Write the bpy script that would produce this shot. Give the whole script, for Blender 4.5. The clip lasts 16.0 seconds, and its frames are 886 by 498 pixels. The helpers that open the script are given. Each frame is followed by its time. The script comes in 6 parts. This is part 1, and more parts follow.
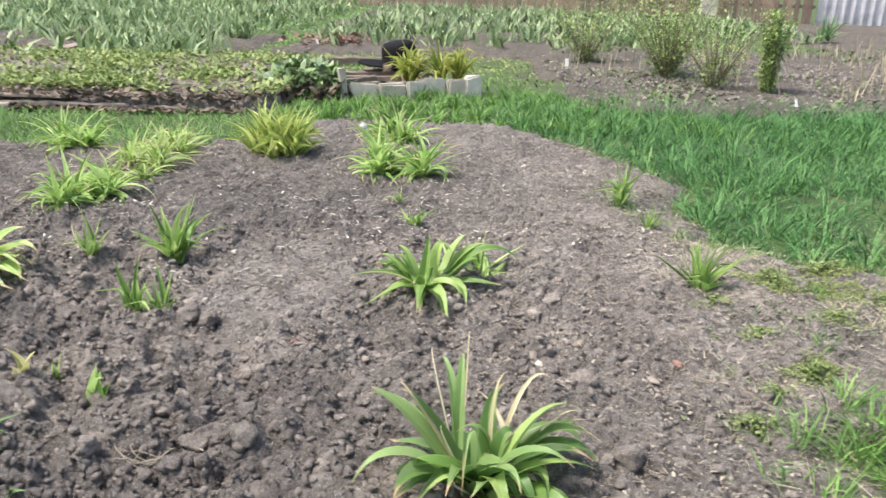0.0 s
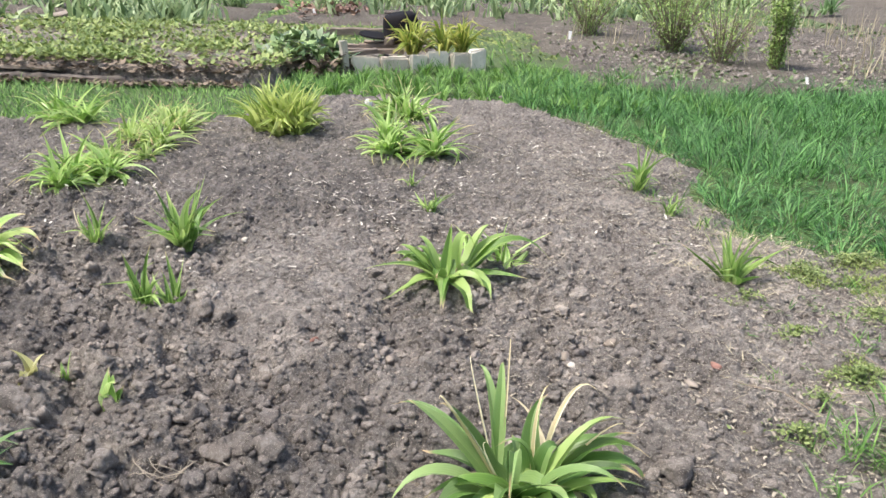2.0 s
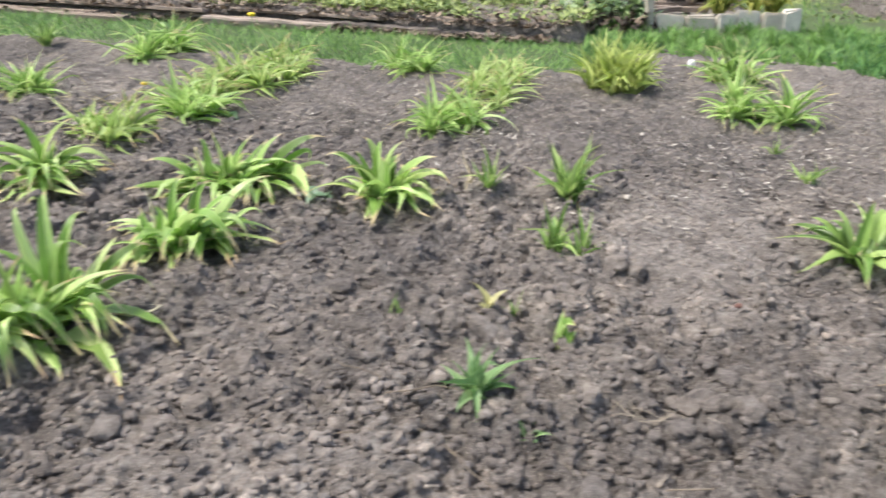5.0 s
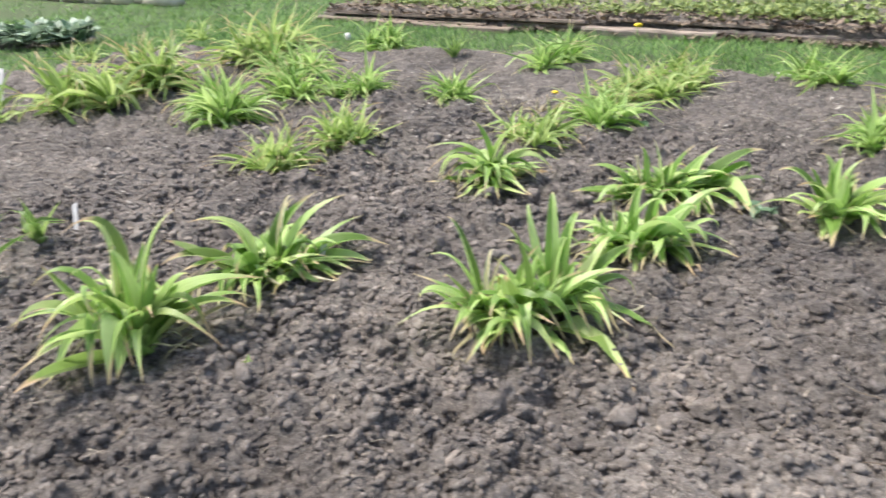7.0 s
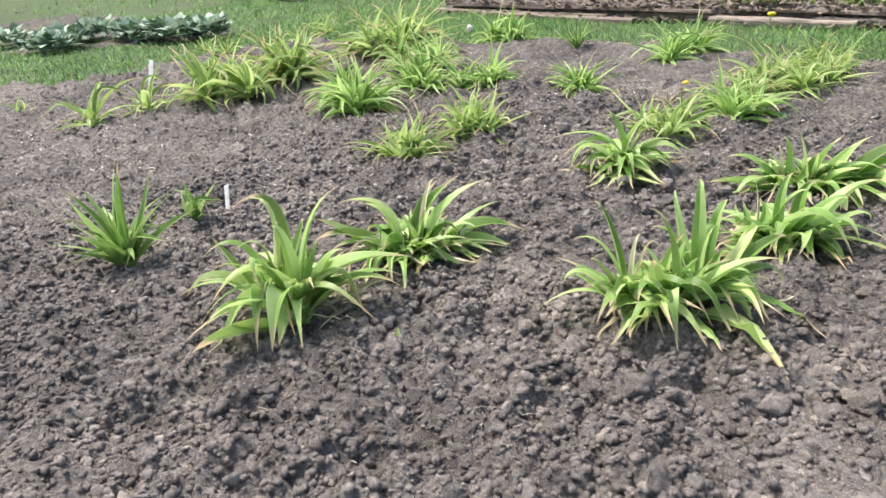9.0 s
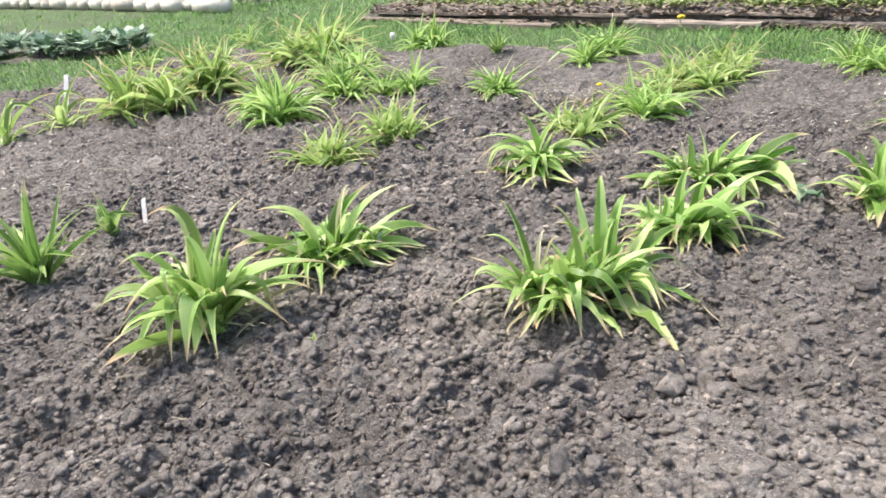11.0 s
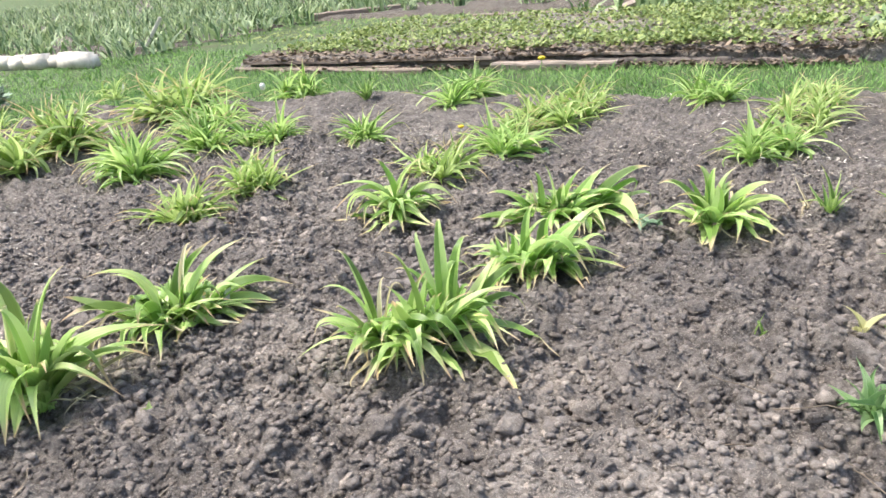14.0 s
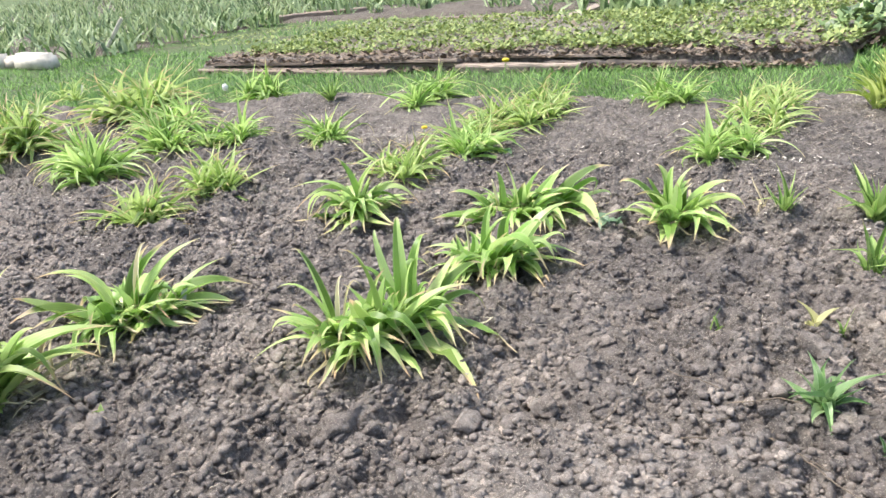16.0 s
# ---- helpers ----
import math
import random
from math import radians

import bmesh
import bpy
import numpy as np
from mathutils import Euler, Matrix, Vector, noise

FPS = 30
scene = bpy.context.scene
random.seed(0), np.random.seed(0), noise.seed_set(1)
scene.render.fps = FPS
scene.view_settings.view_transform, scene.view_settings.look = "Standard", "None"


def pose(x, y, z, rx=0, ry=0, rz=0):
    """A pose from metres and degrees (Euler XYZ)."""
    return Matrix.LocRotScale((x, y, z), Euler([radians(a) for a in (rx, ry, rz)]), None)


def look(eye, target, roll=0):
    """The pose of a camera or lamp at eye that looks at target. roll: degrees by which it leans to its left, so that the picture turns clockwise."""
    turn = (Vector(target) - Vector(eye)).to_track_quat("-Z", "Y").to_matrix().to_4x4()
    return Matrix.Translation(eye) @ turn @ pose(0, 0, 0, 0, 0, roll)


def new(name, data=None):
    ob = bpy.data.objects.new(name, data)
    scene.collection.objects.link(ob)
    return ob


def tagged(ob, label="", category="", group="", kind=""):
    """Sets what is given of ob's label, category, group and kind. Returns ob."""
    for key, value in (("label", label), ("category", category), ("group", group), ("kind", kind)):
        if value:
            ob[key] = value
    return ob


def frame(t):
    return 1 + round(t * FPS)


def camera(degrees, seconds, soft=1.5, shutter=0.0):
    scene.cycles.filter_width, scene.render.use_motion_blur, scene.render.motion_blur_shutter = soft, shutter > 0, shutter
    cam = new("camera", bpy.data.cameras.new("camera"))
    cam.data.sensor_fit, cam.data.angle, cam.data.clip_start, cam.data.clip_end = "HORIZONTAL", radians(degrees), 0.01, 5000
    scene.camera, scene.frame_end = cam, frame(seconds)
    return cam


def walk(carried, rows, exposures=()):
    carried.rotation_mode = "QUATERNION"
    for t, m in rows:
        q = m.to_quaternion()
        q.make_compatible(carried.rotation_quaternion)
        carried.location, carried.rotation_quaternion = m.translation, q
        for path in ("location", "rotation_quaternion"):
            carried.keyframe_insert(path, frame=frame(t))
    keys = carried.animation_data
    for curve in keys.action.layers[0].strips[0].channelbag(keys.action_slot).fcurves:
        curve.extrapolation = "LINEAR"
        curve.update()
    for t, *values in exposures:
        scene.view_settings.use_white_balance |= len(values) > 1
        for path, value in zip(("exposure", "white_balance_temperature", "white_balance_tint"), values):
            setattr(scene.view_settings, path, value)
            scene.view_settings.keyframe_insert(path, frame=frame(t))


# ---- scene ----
cam = camera(59.75, 16.0, soft=1.45, shutter=0.5)
PATH = [
    (0.0, (0.000, -0.000, 0.760), (-0.000, 1.886, 0.094), 1.50),
    (0.5, (-0.018, 0.025, 0.763), (-0.070, 1.909, 0.093), 0.79),
    (1.0, (-0.036, 0.058, 0.767), (-0.079, 1.939, 0.089), 0.89),
    (1.5, (-0.056, 0.082, 0.772), (-0.065, 1.954, 0.069), 1.39),
    (2.0, (-0.077, 0.095, 0.778), (-0.053, 1.954, 0.041), 2.07),
    (2.5, (-0.123, 0.096, 0.786), (-0.056, 1.943, 0.022), 3.49),
    (3.0, (-0.181, 0.101, 0.788), (-0.120, 1.938, -0.000), 4.73),
    (3.2, (-0.207, 0.102, 0.787), (-0.170, 1.935, -0.012), 4.95),
    (5.3, (-0.594, -0.031, 0.776), (-1.191, 1.676, -0.077), 0.51),
    (5.5, (-0.638, -0.055, 0.779), (-1.297, 1.630, -0.074), 0.32),
    (6.0, (-0.735, -0.104, 0.779), (-1.559, 1.512, -0.064), -0.38),
    (6.5, (-0.790, -0.150, 0.785), (-1.807, 1.357, -0.047), -2.18),
    (7.0, (-0.834, -0.203, 0.800), (-2.012, 1.193, -0.015), -3.57),
    (7.5, (-0.861, -0.252, 0.811), (-2.153, 1.050, 0.014), -4.50),
    (8.0, (-0.875, -0.291, 0.812), (-2.238, 0.940, 0.018), -4.96),
    (8.2, (-0.876, -0.302, 0.811), (-2.257, 0.906, 0.015), -5.12),
    (10.3, (-0.828, -0.302, 0.791), (-2.129, 0.966, -0.045), -5.56),
    (10.5, (-0.819, -0.298, 0.796), (-2.109, 0.987, -0.034), -5.56),
    (11.0, (-0.797, -0.286, 0.801), (-2.058, 1.040, -0.006), -5.64),
    (11.5, (-0.773, -0.266, 0.807), (-2.012, 1.092, 0.020), -6.01),
    (12.0, (-0.754, -0.248, 0.810), (-1.966, 1.146, 0.044), -6.28),
    (12.5, (-0.740, -0.234, 0.812), (-1.917, 1.198, 0.061), -6.42),
    (13.0, (-0.725, -0.219, 0.809), (-1.867, 1.247, 0.069), -6.52),
    (13.5, (-0.712, -0.204, 0.803), (-1.821, 1.290, 0.070), -6.55),
    (14.0, (-0.702, -0.190, 0.794), (-1.784, 1.325, 0.063), -6.44),
    (14.5, (-0.696, -0.185, 0.788), (-1.750, 1.349, 0.057), -6.18),
    (15.0, (-0.691, -0.180, 0.784), (-1.726, 1.367, 0.052), -6.03),
    (15.5, (-0.688, -0.176, 0.779), (-1.710, 1.380, 0.048), -5.93),
    (16.0, (-0.686, -0.178, 0.778), (-1.701, 1.383, 0.048), -5.82),
]
walk(cam, [(t, look(eye, target, roll)) for t, eye, target, roll in PATH],
     [(0.0, 0.89), (3.2, 0.89), (5.5, 0.90), (8.0, 0.90), (11.0, 1.08), (16.0, 1.15)])

# ---- world and light: bright, thinly overcast spring day ----
world = bpy.data.worlds.new("sky")
scene.world = world
world.use_nodes = True
wn, wl = world.node_tree.nodes, world.node_tree.links
sky = wn.new("ShaderNodeTexSky")
sky.sky_type = "NISHITA"
sky.sun_disc = False
sky.sun_elevation, sky.sun_rotation = radians(63), radians(-102)
sky.air_density, sky.dust_density, sky.ozone_density = 1.0, 4.0, 1.0
bg = wn["Background"]
bg.inputs["Strength"].default_value = 0.15
wl.new(sky.outputs[0], bg.inputs["Color"])
sun_data = bpy.data.lights.new("sun", "SUN")
sun_data.energy, sun_data.angle, sun_data.color = 2.36, radians(11), (1.0, 0.975, 0.94)
sun = new("sun", sun_data)
# the sun stands high, to the left and a little behind
sun.matrix_world = look((-14.7, -3.1, 29.5), (0, 0, 0))


# ---- materials ----
def material(name, rough=0.9):
    m = bpy.data.materials.new(name)
    m.use_nodes = True
    n = m.node_tree.nodes
    b = n["Principled BSDF"]
    b.inputs["Roughness"].default_value = rough
    return m, n, m.node_tree.links, b


def ramp(n, l, src, stops):
    r = n.new("ShaderNodeValToRGB")
    e = r.color_ramp.elements
    while len(e) < len(stops):
        e.new(0.5)
    for i, (p, c) in enumerate(stops):
        e[i].position, e[i].color = p, (*c, 1)
    l.new(src, r.inputs[0])
    return r.outputs[0]


def noise_tex(n, l, vec, scale, detail=4.0, rough=0.6):
    t = n.new("ShaderNodeTexNoise")
    t.inputs["Scale"].default_value, t.inputs["Detail"].default_value, t.inputs["Roughness"].default_value = scale, detail, rough
    l.new(vec, t.inputs["Vector"])
    return t.outputs["Fac"]


def mix(n, l, fac, a, b, mode="MIX"):
    m = n.new("ShaderNodeMix")
    m.data_type, m.blend_type = "RGBA", mode
    for k, v in (("Factor", fac), ("A", a), ("B", b)):
        s = [i for i in m.inputs if i.name == k and i.type == ("VALUE" if k == "Factor" else "RGBA")][0]
        if isinstance(v, (int, float)):
            s.default_value = v
        elif isinstance(v, tuple):
            s.default_value = (*v, 1)
        else:
            l.new(v, s)
    return [o for o in m.outputs if o.type == "RGBA"][0]


def bump(n, l, b, height, strength, dist):
    t = n.new("ShaderNodeBump")
    t.inputs["Strength"].default_value, t.inputs["Distance"].default_value = strength, dist
    l.new(height, t.inputs["Height"])
    l.new(t.outputs[0], b.inputs["Normal"])


def soil_material(name, dark, mid, light, scale=1.0, island=False):
    m, n, l, b = material(name, 0.95)
    pos = n.new("ShaderNodeNewGeometry").outputs["Position"]
    big = noise_tex(n, l, pos, 1.7 * scale, 5, 0.6)
    small = noise_tex(n, l, pos, 55 * scale, 6, 0.7)
    c1 = ramp(n, l, small, [(0.3, dark), (0.5, mid), (0.72, light)])
    c2 = ramp(n, l, big, [(0.3, (0.72, 0.71, 0.71)), (0.5, (1, 1, 1)), (0.72, (1.2, 1.18, 1.15))])
    col = mix(n, l, 1.0, c1, c2, "MULTIPLY")
    col = mix(n, l, 1.0, col, ramp(n, l, noise_tex(n, l, pos, 9 * scale, 5, 0.65), [(0.32, (0.66, 0.65, 0.64)), (0.52, (1.03, 1.03, 1.03)), (0.7, (1.38, 1.36, 1.33))]), "MULTIPLY")
    fleck = noise_tex(n, l, pos, 320 * scale, 2, 0.5)
    col = mix(n, l, ramp(n, l, fleck, [(0.56, (0, 0, 0)), (0.68, (0.65, 0.65, 0.65))]), col, (0.52, 0.465, 0.40))
    if island:
        isl = n.new("ShaderNodeNewGeometry").outputs["Random Per Island"]
        oi = n.new("ShaderNodeObjectInfo").outputs["Random"]
        add = n.new("ShaderNodeMath")
        add.operation = "ADD"
        l.new(isl, add.inputs[0])
        l.new(oi, add.inputs[1])
        fr = n.new("ShaderNodeMath")
        fr.operation = "FRACT"
        l.new(add.outputs[0], fr.inputs[0])
        col = mix(n, l, 1.0, col, ramp(n, l, fr.outputs[0], [(0.0, (0.80, 0.80, 0.81)), (0.55, (1.02, 1.015, 1.01)), (0.9, (1.22, 1.21, 1.19)), (1.0, (1.55, 1.52, 1.47))]), "MULTIPLY")
    # trodden ground is paler, other patches darker, by a per-vertex value
    tone_value = n.new("ShaderNodeAttribute")
    tone_value.attribute_name = "toned"
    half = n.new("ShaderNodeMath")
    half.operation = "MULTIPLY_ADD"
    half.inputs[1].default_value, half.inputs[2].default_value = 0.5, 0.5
    l.new(tone_value.outputs["Fac"], half.inputs[0])
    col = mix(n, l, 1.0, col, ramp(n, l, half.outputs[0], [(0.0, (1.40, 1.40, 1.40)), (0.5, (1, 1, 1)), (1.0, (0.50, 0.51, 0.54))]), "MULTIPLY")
    l.new(col, b.inputs["Base Color"])
    b.inputs["Specular IOR Level"].default_value = 0.2
    fine = noise_tex(n, l, pos, (130 if island else 85) * scale, 8, 0.82)
    if island:
        bump(n, l, b, fine, 1.0, 0.012)
        return m
    # crumbs packed side by side, at two sizes
    shift = n.new("ShaderNodeTexNoise")
    shift.inputs["Scale"].default_value, shift.inputs["Detail"].default_value = 60 * scale, 2.0
    l.new(pos, shift.inputs["Vector"])
    moved = n.new("ShaderNodeVectorMath")
    moved.operation = "MULTIPLY_ADD"
    moved.inputs[1].default_value = (0.012, 0.012, 0.012)
    l.new(shift.outputs["Color"], moved.inputs[0])
    l.new(pos, moved.inputs[2])
    height = fine
    for cells, weight in ((58 * scale, -0.75), (120 * scale, -0.45)):
        v = n.new("ShaderNodeTexVoronoi")
        v.inputs["Scale"].default_value = cells
        l.new(moved.outputs[0], v.inputs["Vector"])
        add = n.new("ShaderNodeMath")
        add.operation = "MULTIPLY_ADD"
        add.inputs[1].default_value = weight
        l.new(v.outputs["Distance"], add.inputs[0])
        l.new(height, add.inputs[2])
        height = add.outputs[0]
    bump(n, l, b, height, 1.0, 0.016)
    return m


SOIL = soil_material("dug_soil", (0.136, 0.118, 0.103), (0.247, 0.219, 0.193), (0.418, 0.378, 0.337))
DAMP_SOIL = soil_material("damp_soil", (0.066, 0.056, 0.046), (0.128, 0.110, 0.090), (0.225, 0.197, 0.163))
CLOD = soil_material("soil_clods", (0.180, 0.156, 0.138), (0.313, 0.276, 0.244), (0.485, 0.433, 0.386), island=True)


def leaf_material(name, base, edge, dry, dry_at=0.86, rough=0.34, trans=0.42):
    """Strap leaf: uv.x runs across the blade, uv.y from base to tip."""
    m, n, l, b = material(name, rough)
    uv = n.new("ShaderNodeUVMap").outputs[0]
    sep = n.new("ShaderNodeSeparateXYZ")
    l.new(uv, sep.inputs[0])
    rnd = n.new("ShaderNodeObjectInfo").outputs["Random"]
    isl = n.new("ShaderNodeNewGeometry").outputs["Random Per Island"]
    add = n.new("ShaderNodeMath")
    add.operation = "ADD"
    l.new(rnd, add.inputs[0])
    l.new(isl, add.inputs[1])
    fr = n.new("ShaderNodeMath")
    fr.operation = "FRACT"
    l.new(add.outputs[0], fr.inputs[0])
    tone = ramp(n, l, fr.outputs[0], [(0.0, tuple(0.5 * c for c in base)), (0.36, base), (0.72, edge), (1.0, tuple(1.1 * c for c in edge))])
    # fine veins along the blade
    w = n.new("ShaderNodeTexWave")
    w.wave_type, w.bands_direction = "BANDS", "X"
    w.inputs["Scale"].default_value, w.inputs["Distortion"].default_value = 3.0, 0.6
    l.new(uv, w.inputs["Vector"])
    vein = ramp(n, l, w.outputs["Fac"], [(0.0, (0.93, 0.94, 0.91)), (1.0, (1.03, 1.03, 1.04))])
    col = mix(n, l, 1.0, tone, vein, "MULTIPLY")
    # paler margins
    far = n.new("ShaderNodeMath")
    far.operation = "SUBTRACT"
    far.inputs[1].default_value = 0.5
    l.new(sep.outputs["X"], far.inputs[0])
    side = n.new("ShaderNodeMath")
    side.operation = "ABSOLUTE"
    l.new(far.outputs[0], side.inputs[0])
    col = mix(n, l, ramp(n, l, side.outputs[0], [(0.38, (0, 0, 0)), (0.5, (0.22, 0.22, 0.22))]), col, tuple(min(1, 1.3 * c + 0.04) for c in edge))
    # pale base
    col = mix(n, l, ramp(n, l, sep.outputs["Y"], [(0.0, (0.7, 0.7, 0.7)), (0.22, (0, 0, 0))]), col, tuple(min(1, 1.25 * c) for c in edge))
    # dried tip, reaching further down on some leaves
    t = n.new("ShaderNodeMath")
    t.operation = "MULTIPLY_ADD"
    t.inputs[1].default_value = -0.16
    l.new(fr.outputs[0], t.inputs[0])
    l.new(sep.outputs["Y"], t.inputs[2])
    nz = noise_tex(n, l, uv, 6.0, 3)
    t2 = n.new("ShaderNodeMath")
    t2.operation = "MULTIPLY_ADD"
    t2.inputs[1].default_value = 0.12
    l.new(nz, t2.inputs[0])
    l.new(t.outputs[0], t2.inputs[2])
    col = mix(n, l, ramp(n, l, t2.outputs[0], [(dry_at, (0, 0, 0)), (dry_at + 0.1, (1, 1, 1))]), col, dry)
    l.new(col, b.inputs["Base Color"])
    tr = n.new("ShaderNodeBsdfTranslucent")
    l.new(col, tr.inputs["Color"])
    ms = n.new("ShaderNodeMixShader")
    ms.inputs[0].default_value = trans
    l.new(b.outputs[0], ms.inputs[1])
    l.new(tr.outputs[0], ms.inputs[2])
    l.new(ms.outputs[0], n["Material Output"].inputs["Surface"])
    bump(n, l, b, w.outputs["Fac"], 0.25, 0.001)
    return m


LEAF_GREEN = leaf_material("daylily_leaf_green", (0.25, 0.43, 0.085), (0.56, 0.72, 0.27), (0.66, 0.54, 0.31), 0.78)
LEAF_YELLOW = leaf_material("daylily_leaf_yellow_green", (0.31, 0.46, 0.11), (0.57, 0.68, 0.27), (0.66, 0.48, 0.28), 0.76)
LEAF_BLUE = leaf_material("leaf_blue_green", (0.16, 0.29, 0.11), (0.34, 0.48, 0.23), (0.45, 0.40, 0.25), 0.97)
LEAF_DEEP = leaf_material("daylily_leaf_deep_green", (0.19, 0.34, 0.07), (0.42, 0.56, 0.18), (0.55, 0.44, 0.27), 0.86)
LEAF_BROAD = leaf_material("daylily_leaf_dull_green", (0.15, 0.28, 0.07), (0.34, 0.48, 0.18), (0.62, 0.46, 0.26), 0.82)
GRASS = leaf_material("grass_blades", (0.043, 0.135, 0.032), (0.168, 0.36, 0.105), (0.38, 0.36, 0.16), 1.05, 0.5, 0.3)
PATH_GRASS = leaf_material("path_grass_blades", (0.095, 0.215, 0.042), (0.245, 0.42, 0.10), (0.40, 0.38, 0.18), 1.05, 0.5, 0.3)
GRASS_DRY = leaf_material("dry_grass", (0.38, 0.32, 0.20), (0.56, 0.49, 0.33), (0.55, 0.48, 0.34), 0.9, 0.7, 0.1)
IRIS = leaf_material("iris_blades", (0.14, 0.23, 0.085), (0.40, 0.49, 0.25), (0.52, 0.48, 0.28), 0.9, 0.5, 0.25)
CUSHION = leaf_material("cushion_weed", (0.17, 0.24, 0.07), (0.34, 0.40, 0.15), (0.42, 0.38, 0.2), 1.0, 0.6, 0.25)
WEED = leaf_material("weed_leaves", (0.11, 0.17, 0.06), (0.25, 0.31, 0.13), (0.4, 0.38, 0.12), 1.0, 0.5, 0.25)
STRAWB = leaf_material("strawberry_leaves", (0.16, 0.24, 0.06), (0.34, 0.40, 0.13), (0.34, 0.20, 0.10), 1.0, 0.6, 0.2)


# ---- small builders ----
def part(name, bm, mat, parent=None, label=""):
    me = bpy.data.meshes.new(name)
    bm.to_mesh(me)
    bm.free()
    me.materials.append(mat)
    ob = new(name, me)
    ob.parent = parent
    if label:
        tagged(ob, label)
    return ob


def mesh_from(name, verts, faces, mat, uvs=None, smooth=True, toned=None):
    """A mesh from numpy arrays: verts (n, 3), faces (m, k), uvs per vertex (n, 2), soil darkness per vertex."""
    me = bpy.data.meshes.new(name)
    v, f = np.asarray(verts, np.float32), np.asarray(faces, np.int32)
    k = f.shape[1]
    me.vertices.add(len(v))
    me.vertices.foreach_set("co", v.ravel())
    me.loops.add(f.size)
    me.loops.foreach_set("vertex_index", f.ravel())
    me.polygons.add(len(f))
    me.polygons.foreach_set("loop_start", np.arange(0, f.size, k, dtype=np.int32))
    me.polygons.foreach_set("use_smooth", np.full(len(f), smooth))
    if uvs is not None:
        layer = me.uv_layers.new(name="UVMap")
        layer.data.foreach_set("uv", np.asarray(uvs, np.float32)[f.ravel()].ravel())
    if toned is not None:
        me.attributes.new("toned", "FLOAT", "POINT").data.foreach_set("value", np.asarray(toned, np.float32))
    me.materials.append(mat)
    me.update()
    me.validate()
    return me


def lattice(ix, iy, seed):
    h = (ix.astype(np.int64) * 374761393 + iy.astype(np.int64) * 668265263 + seed * 1274126177) & 0x7FFFFFFF
    h = (h ^ (h >> 13)) * 1103515245 & 0x7FFFFFFF
    h = (h ^ (h >> 15)) & 0xFFFF
    return h / 65535.0


def value_noise(x, y, seed=0):
    ix, iy = np.floor(x), np.floor(y)
    fx, fy = x - ix, y - iy
    fx, fy = fx * fx * (3 - 2 * fx), fy * fy * (3 - 2 * fy)
    a, b = lattice(ix, iy, seed), lattice(ix + 1, iy, seed)
    c, d = lattice(ix, iy + 1, seed), lattice(ix + 1, iy + 1, seed)
    return (a + (b - a) * fx) * (1 - fy) + (c + (d - c) * fx) * fy


def fbm(x, y, octaves=4, seed=0, gain=0.5):
    s, a, t = 0.0, 1.0, 0.0
    for i in range(octaves):
        s = s + a * value_noise(x * 2 ** i + 13.7 * i, y * 2 ** i - 7.1 * i, seed + i)
        t += a
        a *= gain
    return s / t - 0.5


def smooth(a, b, x):
    t = np.clip((x - a) / (b - a), 0, 1)
    return t * t * (3 - 2 * t)


def grid_faces(nx, ny):
    i = np.arange(nx * ny).reshape(ny, nx)
    return np.stack([i[:-1, :-1], i[:-1, 1:], i[1:, 1:], i[1:, :-1]], -1).reshape(-1, 4)


# ---- ground: one sheet to the horizon ----
def spaced(lo, hi, core_lo, core_hi, fine, coarse):
    return np.unique(np.concatenate([np.linspace(lo, core_lo, max(2, int((core_lo - lo) / coarse))),
                                     np.linspace(core_lo, core_hi, max(2, int((core_hi - core_lo) / fine))),
                                     np.linspace(core_hi, hi, max(2, int((hi - core_hi) / coarse)))]).round(5))


# the edges of the dug bed: lawn on its right, a turf path behind and at its left end
def bed_right(y):
    return 0.80 + 0.52 * smooth(2.35, 1.95, y) + 0.55 * fbm(y * 1.9, y * 0 + 3.3, 3, 11) - 0.35 * smooth(1.5, 1.0, y) - 0.10 * smooth(2.8, 4.4, y) + 0.12 * smooth(2.2, 2.6, y) * smooth(3.3, 2.9, y)


def bed_back(x):
    return 3.60 - 0.62 * smooth(-3.3, -5.7, x) + 0.80 * smooth(-1.25, -0.55, x) - 0.75 * smooth(0.15, 0.85, x) + 0.16 * fbm(x * 2.1, x * 0 + 8.1, 3, 21)


def bed_left(y):
    return -5.92 + 0.25 * fbm(y * 1.5, y * 0 + 1.7, 3, 31) - 0.65 * smooth(1.7, 0.7, y)


def bed_inside(x, y):
    """Metres inside the edge of the bed (negative outside)."""
    front = y + 1.35 + 0.3 * fbm(x * 1.2, x * 0 + 2.2, 3, 35)
    return np.minimum(np.minimum(bed_right(y) - x, bed_back(x) - y), np.minimum(x - bed_left(y), front))


def rough_amount(x, y):
    """How freshly dug and cloddy the soil is, 0 to 1."""
    a = 0.52 + 0.48 * smooth(0.55, -0.25, x - 0.25 * (y - 1.2))
    a = a * (1 - 0.58 * smooth(1.8, 2.6, y + 0.12 * x))
    a = a * (1 - 0.34 * smooth(-0.75, -1.35, x - 0.3 * (y - 0.6)) * smooth(1.5, 1.0, y))
    d = np.hypot((x + 0.93) / 0.38, (y - 0.72) / 0.2)
    a = a * (0.62 + 0.38 * smooth(0.5, 1.1, d))
    d = np.hypot((x + 0.42) / 0.26, (y - 1.9) / 0.42)
    a = a * (0.2 + 0.8 * smooth(0.5, 1.1, d))
    return np.clip(a + 0.5 * fbm(x * 1.6, y * 1.6, 3, 41) * a, 0.06, 1)


